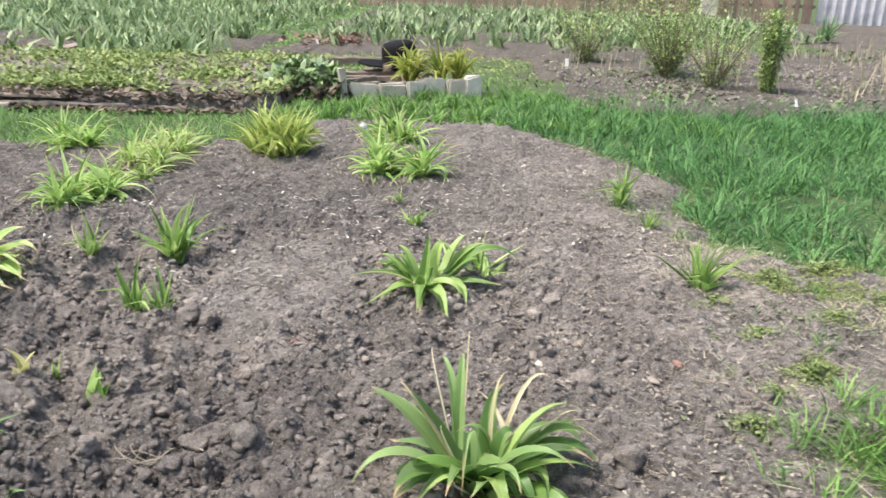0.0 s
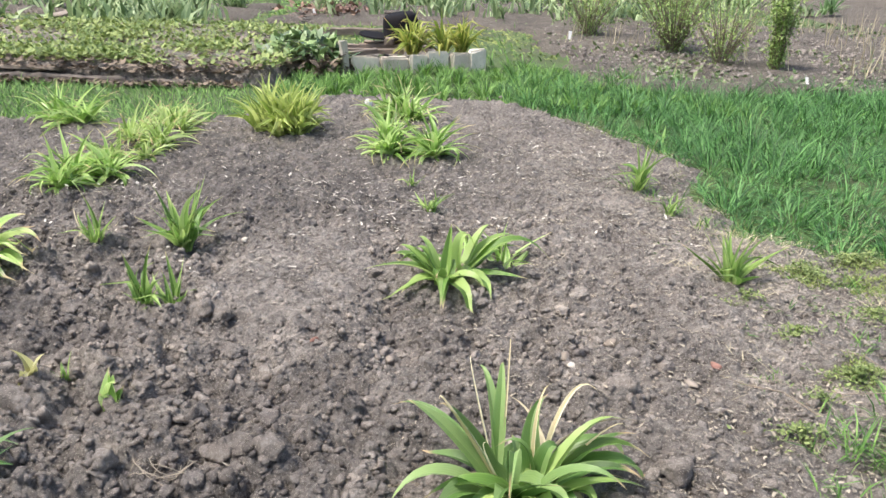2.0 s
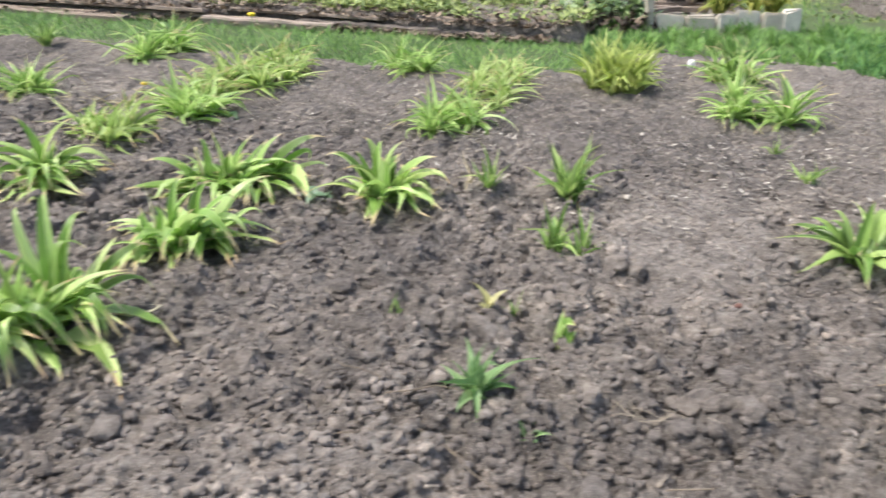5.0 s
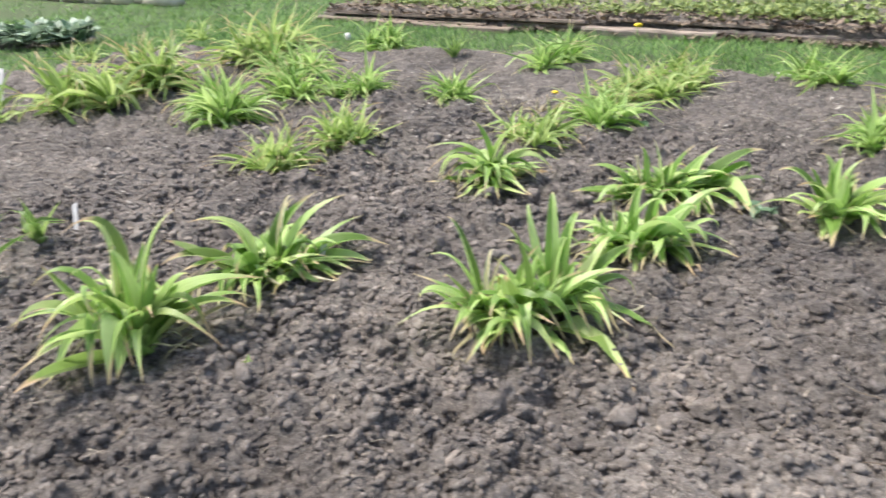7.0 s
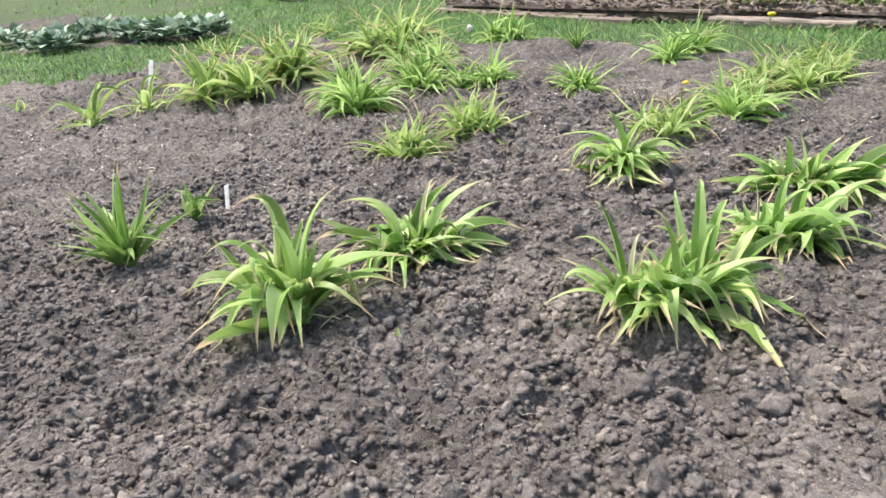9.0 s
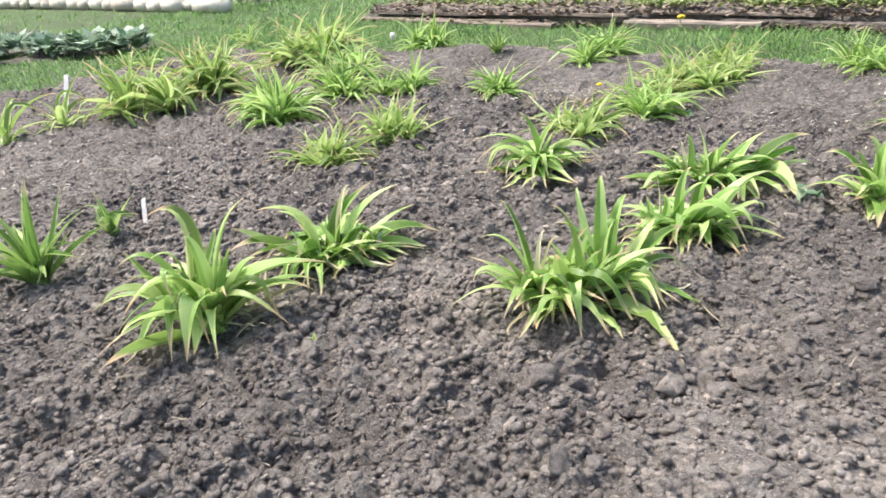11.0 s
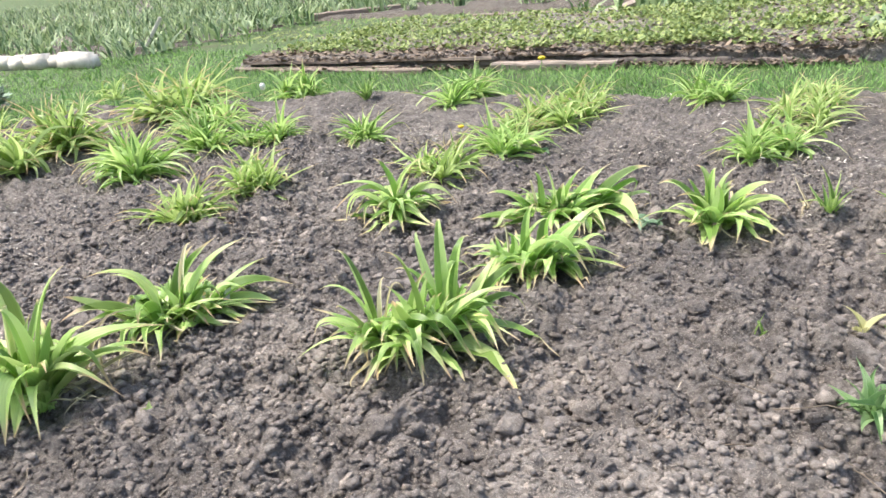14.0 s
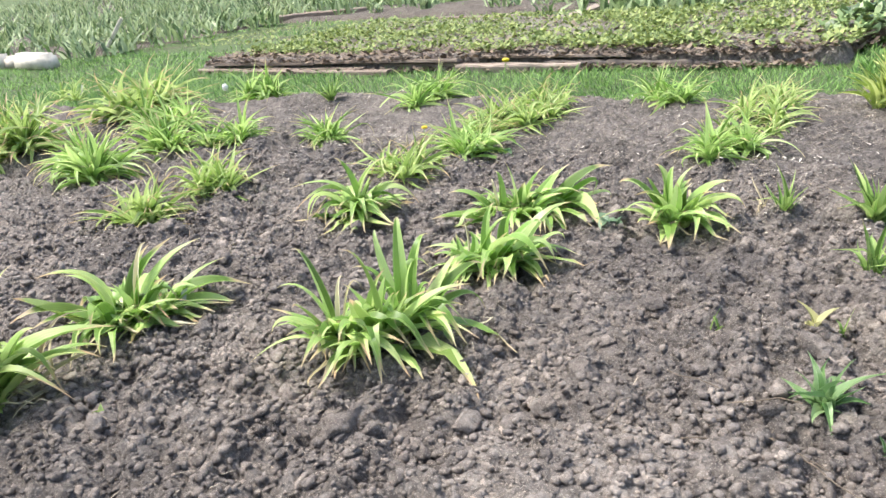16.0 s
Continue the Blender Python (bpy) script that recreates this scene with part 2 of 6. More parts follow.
def spot(x, y, cx, cy, rx, ry):
    """1 inside a soft-edged patch, 0 outside."""
    return smooth(1.25, 0.45, np.hypot((x - cx) / rx, (y - cy) / ry) + 0.9 * fbm(x * 3.1, y * 3.1, 3, 47))


def soil_darkness(x, y):
    """How dark the soil is: 1 darkest, -1 palest, as on dry trodden ground."""
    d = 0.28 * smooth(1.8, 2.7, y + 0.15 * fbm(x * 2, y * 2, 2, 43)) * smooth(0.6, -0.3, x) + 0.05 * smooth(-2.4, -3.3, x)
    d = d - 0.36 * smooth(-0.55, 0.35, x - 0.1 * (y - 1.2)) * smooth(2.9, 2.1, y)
    # two trodden patches and the front strip set paler, two spots darker
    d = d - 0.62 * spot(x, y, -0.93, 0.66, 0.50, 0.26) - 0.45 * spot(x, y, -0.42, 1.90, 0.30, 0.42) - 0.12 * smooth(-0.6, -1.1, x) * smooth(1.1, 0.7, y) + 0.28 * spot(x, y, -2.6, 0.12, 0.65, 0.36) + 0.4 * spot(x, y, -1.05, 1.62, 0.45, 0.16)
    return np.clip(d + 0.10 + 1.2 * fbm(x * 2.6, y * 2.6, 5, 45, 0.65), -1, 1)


def cobbled(x, y, cell, seed):
    """Rounded lumps packed side by side with creases between, 0 to 1."""
    x, y = np.asarray(x, float), np.asarray(y, float)
    u = x / cell + 0.9 * fbm(x / cell * 0.6, y / cell * 0.6, 2, seed + 50) + 0.62 * fbm(x / cell * 2.3, y / cell * 2.3, 3, seed + 52, 0.6)
    v = y / cell + 0.9 * fbm(x / cell * 0.6 + 31, y / cell * 0.6, 2, seed + 51) + 0.62 * fbm(x / cell * 2.3 + 9, y / cell * 2.3, 3, seed + 53, 0.6)
    iu, iv = np.floor(u), np.floor(v)
    best = np.zeros_like(u)
    for du in (-1, 0, 1):
        for dv in (-1, 0, 1):
            cu, cv = iu + du, iv + dv
            px, py = cu + 0.15 + 0.7 * lattice(cu, cv, seed), cv + 0.15 + 0.7 * lattice(cu, cv, seed + 7)
            rad = 0.35 + 0.55 * lattice(cu, cv, seed + 13)
            top = 0.25 + 0.75 * lattice(cu, cv, seed + 19)
            d2 = ((u - px) ** 2 + (v - py) ** 2) / rad ** 2
            best = np.maximum(best, top * np.sqrt(np.clip(1 - d2, 0, 1)) * rad / 0.9)
    return best


def soil_height(x, y):
    r = rough_amount(x, y)
    z = 0.030 * fbm(x * 1.1, y * 1.1, 3, 1)
    z = z + r * (0.065 * fbm(x * 7, y * 7, 3, 2, 0.55) + 0.052 * cobbled(x, y, 0.095, 101) + 0.038 * cobbled(x, y, 0.048, 201))
    z = z + (0.6 + 0.4 * r) * (0.023 * cobbled(x, y, 0.024, 301) + 0.016 * fbm(x * 55, y * 55, 2, 5, 0.7)) - 0.050 * r
    z = z + 0.010 * fbm(x * 30, y * 30, 3, 4, 0.7)
    return z


gx, gy = spaced(-400, 400, -14, 12, 0.35, 20), spaced(-400, 400, -4, 20, 0.35, 20)
X, Y = np.meshgrid(gx, gy)
Z = -0.045 + 0.03 * fbm(X * 0.8, Y * 0.8, 3, 61) - 0.05 * smooth(0.2, 0.6, bed_inside(X, Y))
m, n, l, b = material("ground_turf", 0.95)
pos = n.new("ShaderNodeNewGeometry").outputs["Position"]
turf = ramp(n, l, noise_tex(n, l, pos, 2.2, 6, 0.65), [(0.3, (0.09, 0.08, 0.05)), (0.45, (0.075, 0.11, 0.035)), (0.7, (0.09, 0.15, 0.04))])
turf = mix(n, l, 1.0, turf, ramp(n, l, noise_tex(n, l, pos, 60, 4), [(0.3, (0.6, 0.6, 0.6)), (0.7, (1.25, 1.25, 1.2))]), "MULTIPLY")
l.new(turf, b.inputs["Base Color"])
bump(n, l, b, noise_tex(n, l, pos, 45, 5), 0.8, 0.03)
TURF = m
ground = new("ground", mesh_from("ground", np.stack([X, Y, Z], -1).reshape(-1, 3), grid_faces(len(gx), len(gy)), TURF))
tagged(ground, "short green and brown garden turf between the beds", "ground", kind="structure")

bx = np.concatenate([np.arange(-7.4, -5.2, 0.04), np.arange(-5.2, -2.75, 0.016), np.arange(-2.75, 0.95, 0.0075), np.arange(0.95, 1.6, 0.02)])
by = np.concatenate([np.arange(-1.7, -0.25, 0.022), np.arange(-0.25, 1.9, 0.0075), np.arange(1.9, 3.6, 0.014), np.arange(3.6, 4.75, 0.03)])
X, Y = np.meshgrid(bx, by)
Z = soil_height(X, Y) - 0.11 * smooth(0.10, -0.22, bed_inside(X, Y) + 0.16 * fbm(X * 5, Y * 5, 3, 71))
soil_bed = new("soil_bed", mesh_from("soil_bed", np.stack([X, Y, Z], -1).reshape(-1, 3), grid_faces(len(bx), len(by)), SOIL, toned=soil_darkness(X, Y).ravel()))
tagged(soil_bed, "freshly dug grey-brown soil of the flower bed", "soil", kind="structure")


# ---- blades and leaves ----
def leaf_width(s):
    """Outline of a strap leaf: widest at a third of its length, drawn out to a long thin point."""
    return (0.66 + 0.34 * smooth(0, 0.32, s)) * np.clip((1.0 - s) / 0.68, 0, 1) ** 1.05 + 0.015


def blade_shape(lean, bend, width, keel=0.22, twist=0.0, segs=9, kink=None, power=1.25, sweep=0.0):
    """A strap leaf of length 1 from the origin, bowing out along +x and swept sideways: verts, faces, uvs."""
    s = np.linspace(0, 1, segs + 1)
    ang = np.radians(lean + bend * s ** power)
    if kink:
        ang = ang + np.radians(kink[1]) * smooth(kink[0] - 0.05, kink[0] + 0.05, s)
    dx, dz = np.sin(ang), np.cos(ang)
    px = np.concatenate([[0], np.cumsum((dx[1:] + dx[:-1]) / 2 / segs)])
    pz = np.concatenate([[0], np.cumsum((dz[1:] + dz[:-1]) / 2 / segs)])
    w = width * leaf_width(s)
    drift = sweep * s ** 2 * px
    tw = np.radians(twist) * s
    verts, uvs = [], []
    for j, side in enumerate((-1, 0, 1)):
        # normal of the blade in the bow's plane
        nx, nz = -dz, dx
        lift = keel * w * abs(side) * 0.5
        sy = side * w * 0.5
        verts.append(np.stack([px + nx * (lift * np.cos(tw) - sy * np.sin(tw)), drift + sy * np.cos(tw) + lift * np.sin(tw),
                               pz + nz * (lift * np.cos(tw) - sy * np.sin(tw))], -1))
        uvs.append(np.stack([np.full_like(s, j / 2), s], -1))
    v = np.stack(verts, 1).reshape(-1, 3)
    u = np.stack(uvs, 1).reshape(-1, 2)
    f = []
    for i in range(segs):
        a = 3 * i
        f += [(a, a + 1, a + 4, a + 3), (a + 1, a + 2, a + 5, a + 4)]
    return v, np.array(f), u


def blade_pool(name, mat, count, seed, width=(0.065, 0.105), lean=(4, 72), bend=(20, 100)):
    rng, pool = random.Random(seed), []
    for i in range(count):
        q = (i + 0.5) / count
        kink = (rng.uniform(0.4, 0.8), rng.uniform(30, 95)) if rng.random() < 0.42 else None
        v, f, u = blade_shape(lean[0] + (lean[1] - lean[0]) * q, rng.uniform(*bend) * (0.45 + 0.55 * q), rng.uniform(*width),
                              rng.uniform(0.3, 0.8), rng.uniform(-70, 70), kink=kink, power=rng.uniform(1.0, 2.2), sweep=rng.uniform(-0.6, 0.6))
        me = mesh_from(name, v, f, mat, u)
        crease = me.attributes.new("sharp_edge", "BOOLEAN", "EDGE")
        crease.data.foreach_set("value", [e.vertices[0] % 3 == 1 and e.vertices[1] % 3 == 1 for e in me.edges])
        pool.append(me)
    return pool


MID_POOL = blade_pool("leaf", LEAF_GREEN, 40, 7, (0.085, 0.135), (4, 78), (10, 130))
YELLOW_POOL = blade_pool("leaf", LEAF_YELLOW, 40, 2, (0.08, 0.13), (4, 78), (10, 130))
BLUE_POOL = blade_pool("leaf", LEAF_BLUE, 14, 3, (0.09, 0.13), (8, 60), (15, 70))


def strap_plant(name, x, y, width, height, count, pool, label, category="plant", group="", fans=3, seed=0, spread=0.27):
    """A clump of strap leaves, each leaf a part of its own."""
    rng = random.Random(seed * 7919 + int(1000 * (x + 20)) + int(1000 * (y + 20)))
    root = new(name)
    root.location = (x, y, float(soil_height(np.array(x), np.array(y))) - 0.008)
    root.rotation_euler = (0, 0, 0)
    tagged(root, label, category, group)
    centres = [np.array((rng.uniform(-1, 1), rng.uniform(-0.8, 0.8))) * spread * width for _ in range(fans)]
    mean = sum(centres) / fans
    centres = [c - mean for c in centres]
    inner, outer = 1.06 * height, max(0.54 * width, 0.7 * height)
    count = int(count * 1.4)
    for i in range(count):
        cx, cy = centres[i % fans]
        q = (i // fans + rng.random()) / max(1, count / fans)
        mesh = pool[min(len(pool) - 1, int(q ** 0.85 * len(pool)))]
        ob = new("leaf", mesh)
        ob.parent = root
        turn = (i // fans) * 2.4 + rng.uniform(-0.6, 0.6) + (i % fans) * 1.1
        size = (inner + (outer - inner) * q) * rng.uniform(0.55, 1.15)
        wide = size ** 0.6 * (0.55 * inner + 0.45 * outer) ** 0.4
        ob.matrix_basis = Matrix.Translation((cx + rng.uniform(-0.012, 0.012), cy + rng.uniform(-0.012, 0.012), 0)) @ Euler(
            (rng.uniform(-0.14, 0.14), rng.uniform(-0.12, 0.12), turn)).to_matrix().to_4x4() @ Matrix.Diagonal((size, wide, size, 1))
    return root


ROW = "daylilies in the dug bed"
BIG = "large green daylily clump with arching strap leaves and dried tips"
MIDDLE = "green daylily clump with arching leaves in dug soil"
YELLOWISH = "yellow-green daylily clump with pale drooping leaves"
SMALL = "small young daylily with a few upright green leaves"

def arched_leaf(reach, tip, along, rise, side, width, twist, keel, mat, kink=0.0, segs=10):
    """A strap leaf from the origin along +x to a tip at (reach, tip), passing (along, side, rise) halfway."""
    s = np.linspace(0, 1, segs + 1)
    cx, cz = 2 * along - 0.5 * reach, 2 * rise - 0.5 * tip
    px = 2 * s * (1 - s) * cx + s * s * reach
    pz = np.maximum(2 * s * (1 - s) * cz + s * s * tip, 0.02 * np.sqrt(s))
    px = px - 0.35 * kink * reach * np.clip(s - 0.66, 0, 1)
    pz = np.maximum(pz - kink * (reach + 0.5 * tip) * np.clip(s - 0.66, 0, 1), 0.02 * np.sqrt(s))
    tx, tz = np.gradient(px), np.gradient(pz)
    ln = np.hypot(tx, tz) + 1e-6
    nx, nz = -tz / ln, tx / ln
    w = width * leaf_width(s)
    tw = np.radians(twist) * (0.25 + 0.75 * s)
    verts, uvs = [], []
    for j, edge in enumerate((-1, 0, 1)):
        up, out = keel * w * abs(edge) * 0.5, edge * w * 0.5
        a, c = up * np.cos(tw) - out * np.sin(tw), out * np.cos(tw) + up * np.sin(tw)
        verts.append(np.stack([px + nx * a, c + 4 * side * s * (1 - s), pz + nz * a], -1))
        uvs.append(np.stack([np.full_like(s, j / 2), s], -1))
    v, u = np.stack(verts, 1).reshape(-1, 3), np.stack(uvs, 1).reshape(-1, 2)
    f = [q for i in range(segs) for q in ((3 * i, 3 * i + 1, 3 * i + 4, 3 * i + 3), (3 * i + 1, 3 * i + 2, 3 * i + 5, 3 * i + 4))]
    me = mesh_from("leaf", v, np.array(f), mat, u)
    crease = me.attributes.new("sharp_edge", "BOOLEAN", "EDGE")
    crease.data.foreach_set("value", [e.vertices[0] % 3 == 1 and e.vertices[1] % 3 == 1 for e in me.edges])
    return me


leaf_rng = random.Random(77)


def daylily(x, y, label):
    root = new("daylily")
    root.location = (x, y, float(soil_height(np.array(x), np.array(y))) - 0.006)
    return tagged(root, label, "plant", ROW)


def settle(ob, root):
    """Lifts what of a leaf would lie under the soil onto it."""
    co = np.empty(3 * len(ob.data.vertices), np.float32)
    ob.data.vertices.foreach_get("co", co)
    co = co.reshape(-1, 3)
    m = np.array(ob.matrix_basis)
    p = co @ m[:3, :3].T + m[:3, 3] + np.array(root.location)
    under = np.maximum(soil_height(p[:, 0], p[:, 1]) + 0.016 - p[:, 2], 0)
    under[:3] = 0
    co[:, 2] += under
    ob.data.vertices.foreach_set("co", co.ravel())
    ob.data.update()


def fan(root, dx, dy, leaves, filler=22, mat=LEAF_GREEN):
    """One fan of a clump: its long leaves (turn, reach, tip height, then how far along, how high and how far aside halfway, width in cm),
    short inner leaves, and withered outer ones on the soil."""
    g = leaf_rng
    tall = sorted(q[2] for q in leaves)[-1]
    extra = []
    for i in range(filler):
        reach = g.uniform(0.05, 0.21)
        tip = g.uniform(0.1, 0.8) * tall * (1.1 - 3.5 * reach)
        extra.append((g.uniform(0, 360), reach, tip, reach * g.uniform(0.35, 0.6), max(tip * 0.6, g.uniform(0.2, 0.42) * tall), g.uniform(-0.02, 0.02), g.uniform(1.6, 2.5)))
    for i, (turn, reach, tip, along, rise, side, width) in enumerate(leaves + extra):
        reach, tip = max(1.06 * reach, 0.02), 0.97 * tip
        pale = mat is LEAF_GREEN and g.random() < 0.24
        bent = g.uniform(0.3, 1.0) if i >= len(leaves) and g.random() < 0.3 else 0.0
        ob = new("leaf", arched_leaf(reach, tip, along, rise, side, (0.0126 + 0.006 * reach / (reach + tip)) * width, g.uniform(-25, 25), g.uniform(0.2, 0.7), LEAF_YELLOW if pale else mat, bent))
        ob.parent = root
        r = math.radians(turn)
        ob.matrix_basis = Matrix.Translation((dx + g.uniform(-0.008, 0.008), dy + g.uniform(-0.008, 0.008), 0)) @ Matrix.Rotation(r, 4, "Z")
        settle(ob, root)
    for i in range(max(2, filler // 3)):
        reach = g.uniform(0.07, 0.16)
        ob = new("dry_leaf", arched_leaf(reach, 0.004, 0.45 * reach, g.uniform(0.02, 0.05), g.uniform(-0.03, 0.03), g.uniform(0.008, 0.013), g.uniform(-60, 60), 0.5, GRASS_DRY))
        ob.parent = root
        ob.matrix_basis = Matrix.Translation((dx, dy, 0.004)) @ Matrix.Rotation(g.uniform(0, 6.283), 4, "Z")
        settle(ob, root)


def withered(root, dx, dy, leaves):
    """Dry tan leaves and broken stalks of a clump, given as in fan()."""
    for turn, reach, tip, along, rise, side, width in leaves:
        ob = new("dry_leaf", arched_leaf(max(reach, 0.02), tip, along, rise, side, 0.0050 * width, leaf_rng.uniform(-50, 50), 0.8, STRAW))
        ob.parent = root
        ob.matrix_basis = Matrix.Translation((dx, dy, 0)) @ Matrix.Rotation(math.radians(turn), 4, "Z")
        settle(ob, root)


STRAW = leaf_material("withered_leaf", (0.80, 0.68, 0.40), (0.93, 0.85, 0.60), (0.72, 0.55, 0.33), 0.86, 0.7, 0.3)
clump = daylily(-1.59, 0.93, BIG)
withered(clump, 0.00, 0.00, [(-46, 0.13, 0.01, 0.08, 0.02, -0.01, 1.8)])
withered(clump, -0.07, -0.03, [(82, 0.03, 0.17, 0.01, 0.14, 0.00, 2.7), (39, 0.06, 0.14, 0.03, 0.15, 0.00, 1.8), (-74, 0.15, 0.01, 0.12, 0.02, -0.02, 1.3)])
withered(clump, 0.02, 0.08, [(31, 0.15, 0.04, 0.17, 0.02, 0.01, 1.3)])
fan(clump, 0.00, 0.00, [(-116, 0.05, 0.26, 0.01, 0.18, 0.01, 3.0), (-78, 0.09, 0.18, 0.05, 0.11, -0.01, 3.0), (39, 0.19, 0.14, 0.10, 0.11, -0.00, 2.7), (29, 0.18, 0.10, 0.11, 0.09, 0.00, 2.4), (-17, 0.28, 0.01, 0.12, 0.02, 0.07, 3.0), (-99, 0.18, 0.08, 0.10, 0.07, -0.01, 3.3), (-82, 0.16, 0.05, 0.09, 0.04, -0.02, 2.7), (-27, 0.16, 0.01, 0.09, 0.02, 0.01, 1.7), (-73, 0.13, 0.07, 0.06, 0.06, 0.00, 1.4), (66, 0.04, 0.17, 0.03, 0.12, -0.00, 2.4), (11, 0.08, 0.16, 0.05, 0.09, 0.01, 2.5)])
fan(clump, -0.07, -0.03, [(-177, 0.09, 0.24, 0.05, 0.19, 0.00, 2.3), (-141, 0.11, 0.18, 0.05, 0.15, 0.00, 2.1), (-109, 0.09, 0.16, 0.06, 0.12, -0.01, 2.7), (-128, 0.13, 0.09, 0.09, 0.10, -0.00, 2.4), (-94, 0.14, 0.12, 0.07, 0.09, -0.00, 2.1), (171, 0.04, 0.10, 0.01, 0.07, -0.01, 2.4)])
fan(clump, 0.02, 0.08, [(151, 0.09, 0.23, 0.05, 0.18, 0.02, 1.7), (120, 0.10, 0.25, 0.05, 0.20, -0.00, 2.1), (94, 0.12, 0.20, 0.06, 0.17, 0.00, 2.3), (73, 0.14, 0.15, 0.09, 0.12, -0.02, 2.7), (58, 0.18, 0.13, 0.12, 0.12, -0.01, 2.4), (-1, 0.25, 0.01, 0.11, 0.02, 0.07, 2.7), (-11, 0.13, 0.01, 0.07, 0.04, 0.03, 2.1), (54, 0.18, 0.01, 0.13, 0.08, -0.01, 1.9), (-154, 0.09, 0.18, 0.04, 0.14, -0.00, 2.7), (80, 0.09, 0.14, 0.04, 0.15, 0.01, 2.4)])
clump = daylily(-1.58, 1.41, BIG)
withered(clump, 0.00, 0.00, [(-48, 0.10, 0.10, 0.05, 0.05, -0.00, 2.0)])
withered(clump, -0.06, -0.01, [(142, 0.02, 0.18, 0.01, 0.10, -0.01, 1.6), (6, 0.08, 0.09, 0.07, 0.06, 0.01, 1.6)])
fan(clump, 0.00, 0.00, [(93, 0.06, 0.19, 0.02, 0.14, 0.01, 1.9), (-7, 0.17, 0.04, 0.08, 0.12, -0.00, 3.9), (11, 0.16, 0.05, 0.11, 0.10, 0.01, 2.7), (29, 0.14, 0.14, 0.10, 0.13, -0.00, 2.8), (-48, 0.12, 0.05, 0.07, 0.08, 0.03, 2.7), (-72, 0.12, 0.06, 0.06, 0.10, 0.01, 2.3), (1, 0.06, 0.14, 0.03, 0.09, 0.00, 2.7)], 26)
fan(clump, -0.06, -0.01, [(-116, 0.09, 0.10, 0.03, 0.09, 0.01, 2.0), (29, 0.10, 0.16, 0.06, 0.12, -0.00, 2.0), (-79, 0.11, 0.07, 0.05, 0.08, 0.02, 2.4), (111, 0.03, 0.12, 0.02, 0.09, -0.03, 1.7), (-38, 0.16, 0.01, 0.08, 0.04, 0.04, 2.4), (-38, 0.11, 0.01, 0.07, 0.05, 0.03, 1.7)], 26)
fan(clump, 0.03, 0.06, [(56, 0.18, 0.15, 0.09, 0.12, -0.00, 3.0), (29, 0.13, 0.08, 0.10, 0.09, 0.00, 3.7), (80, 0.06, 0.16, 0.02, 0.12, 0.02, 2.4), (39, 0.12, 0.02, 0.08, 0.06, -0.00, 3.0), (-5, 0.08, 0.01, 0.05, 0.03, 0.02, 2.7)], 26)
clump = daylily(-1.69, 1.82, BIG)
withered(clump, -0.05, -0.03, [(162, 0.03, 0.13, 0.02, 0.13, 0.01, 2.4), (-127, 0.11, 0.01, 0.07, 0.01, -0.00, 1.6)])
fan(clump, 0.00, 0.00, [(-153, 0.03, 0.21, 0.01, 0.13, 0.00, 5.3), (50, 0.08, 0.18, 0.03, 0.11, 0.00, 3.9), (42, 0.12, 0.16, 0.07, 0.10, -0.00, 3.5), (27, 0.18, 0.08, 0.11, 0.09, -0.00, 3.6), (-28, 0.21, 0.01, 0.09, 0.02, 0.07, 2.4), (-32, 0.04, 0.15, 0.02, 0.09, -0.00, 3.7), (7, 0.12, 0.11, 0.06, 0.07, 0.00, 3.5), (-5, 0.11, 0.06, 0.05, 0.05, -0.00, 3.5)], 26)
fan(clump, -0.05, -0.03, [(-153, 0.14, 0.12, 0.07, 0.10, 0.00, 4.2), (-131, 0.21, 0.07, 0.12, 0.05, -0.01, 3.9), (143, 0.03, 0.17, 0.01, 0.13, -0.01, 1.9), (-168, 0.08, 0.13, 0.03, 0.09, -0.00, 2.6), (-122, 0.10, 0.07, 0.04, 0.06, 0.00, 3.5)], 26)
fan(clump, 0.05, 0.06, [(56, 0.10, 0.16, 0.04, 0.10, 0.01, 3.5), (36, 0.19, 0.15, 0.11, 0.12, -0.00, 3.5), (27, 0.13, 0.05, 0.15, 0.11, -0.00, 2.2), (-26, 0.23, 0.01, 0.09, 0.06, 0.06, 4.7), (33, 0.19, 0.03, 0.17, 0.07, -0.01, 1.8), (50, 0.15, 0.07, 0.08, 0.07, -0.00, 3.5)], 26)
clump = daylily(-2.23, 0.83, BIG)
withered(clump, 0.00, 0.00, [(93, 0.08, 0.19, 0.04, 0.16, -0.00, 3.0), (11, 0.18, 0.01, 0.16, 0.02, 0.01, 1.8)])
fan(clump, 0.00, 0.00, [(63, 0.17, 0.19, 0.07, 0.13, 0.00, 3.9), (74, 0.13, 0.20, 0.04, 0.12, 0.01, 3.4), (94, 0.08, 0.19, 0.03, 0.12, 0.01, 3.0), (-43, 0.13, 0.01, 0.05, 0.03, 0.01, 3.4), (-51, 0.08, 0.02, 0.05, 0.06, -0.03, 2.7), (7, 0.13, 0.01, 0.07, 0.02, -0.00, 2.3), (41, 0.10, 0.06, 0.07, 0.09, 0.00, 3.4), (38, 0.08, 0.12, 0.06, 0.08, 0.00, 2.8), (-155, 0.04, 0.13, 0.02, 0.08, -0.00, 3.2)])
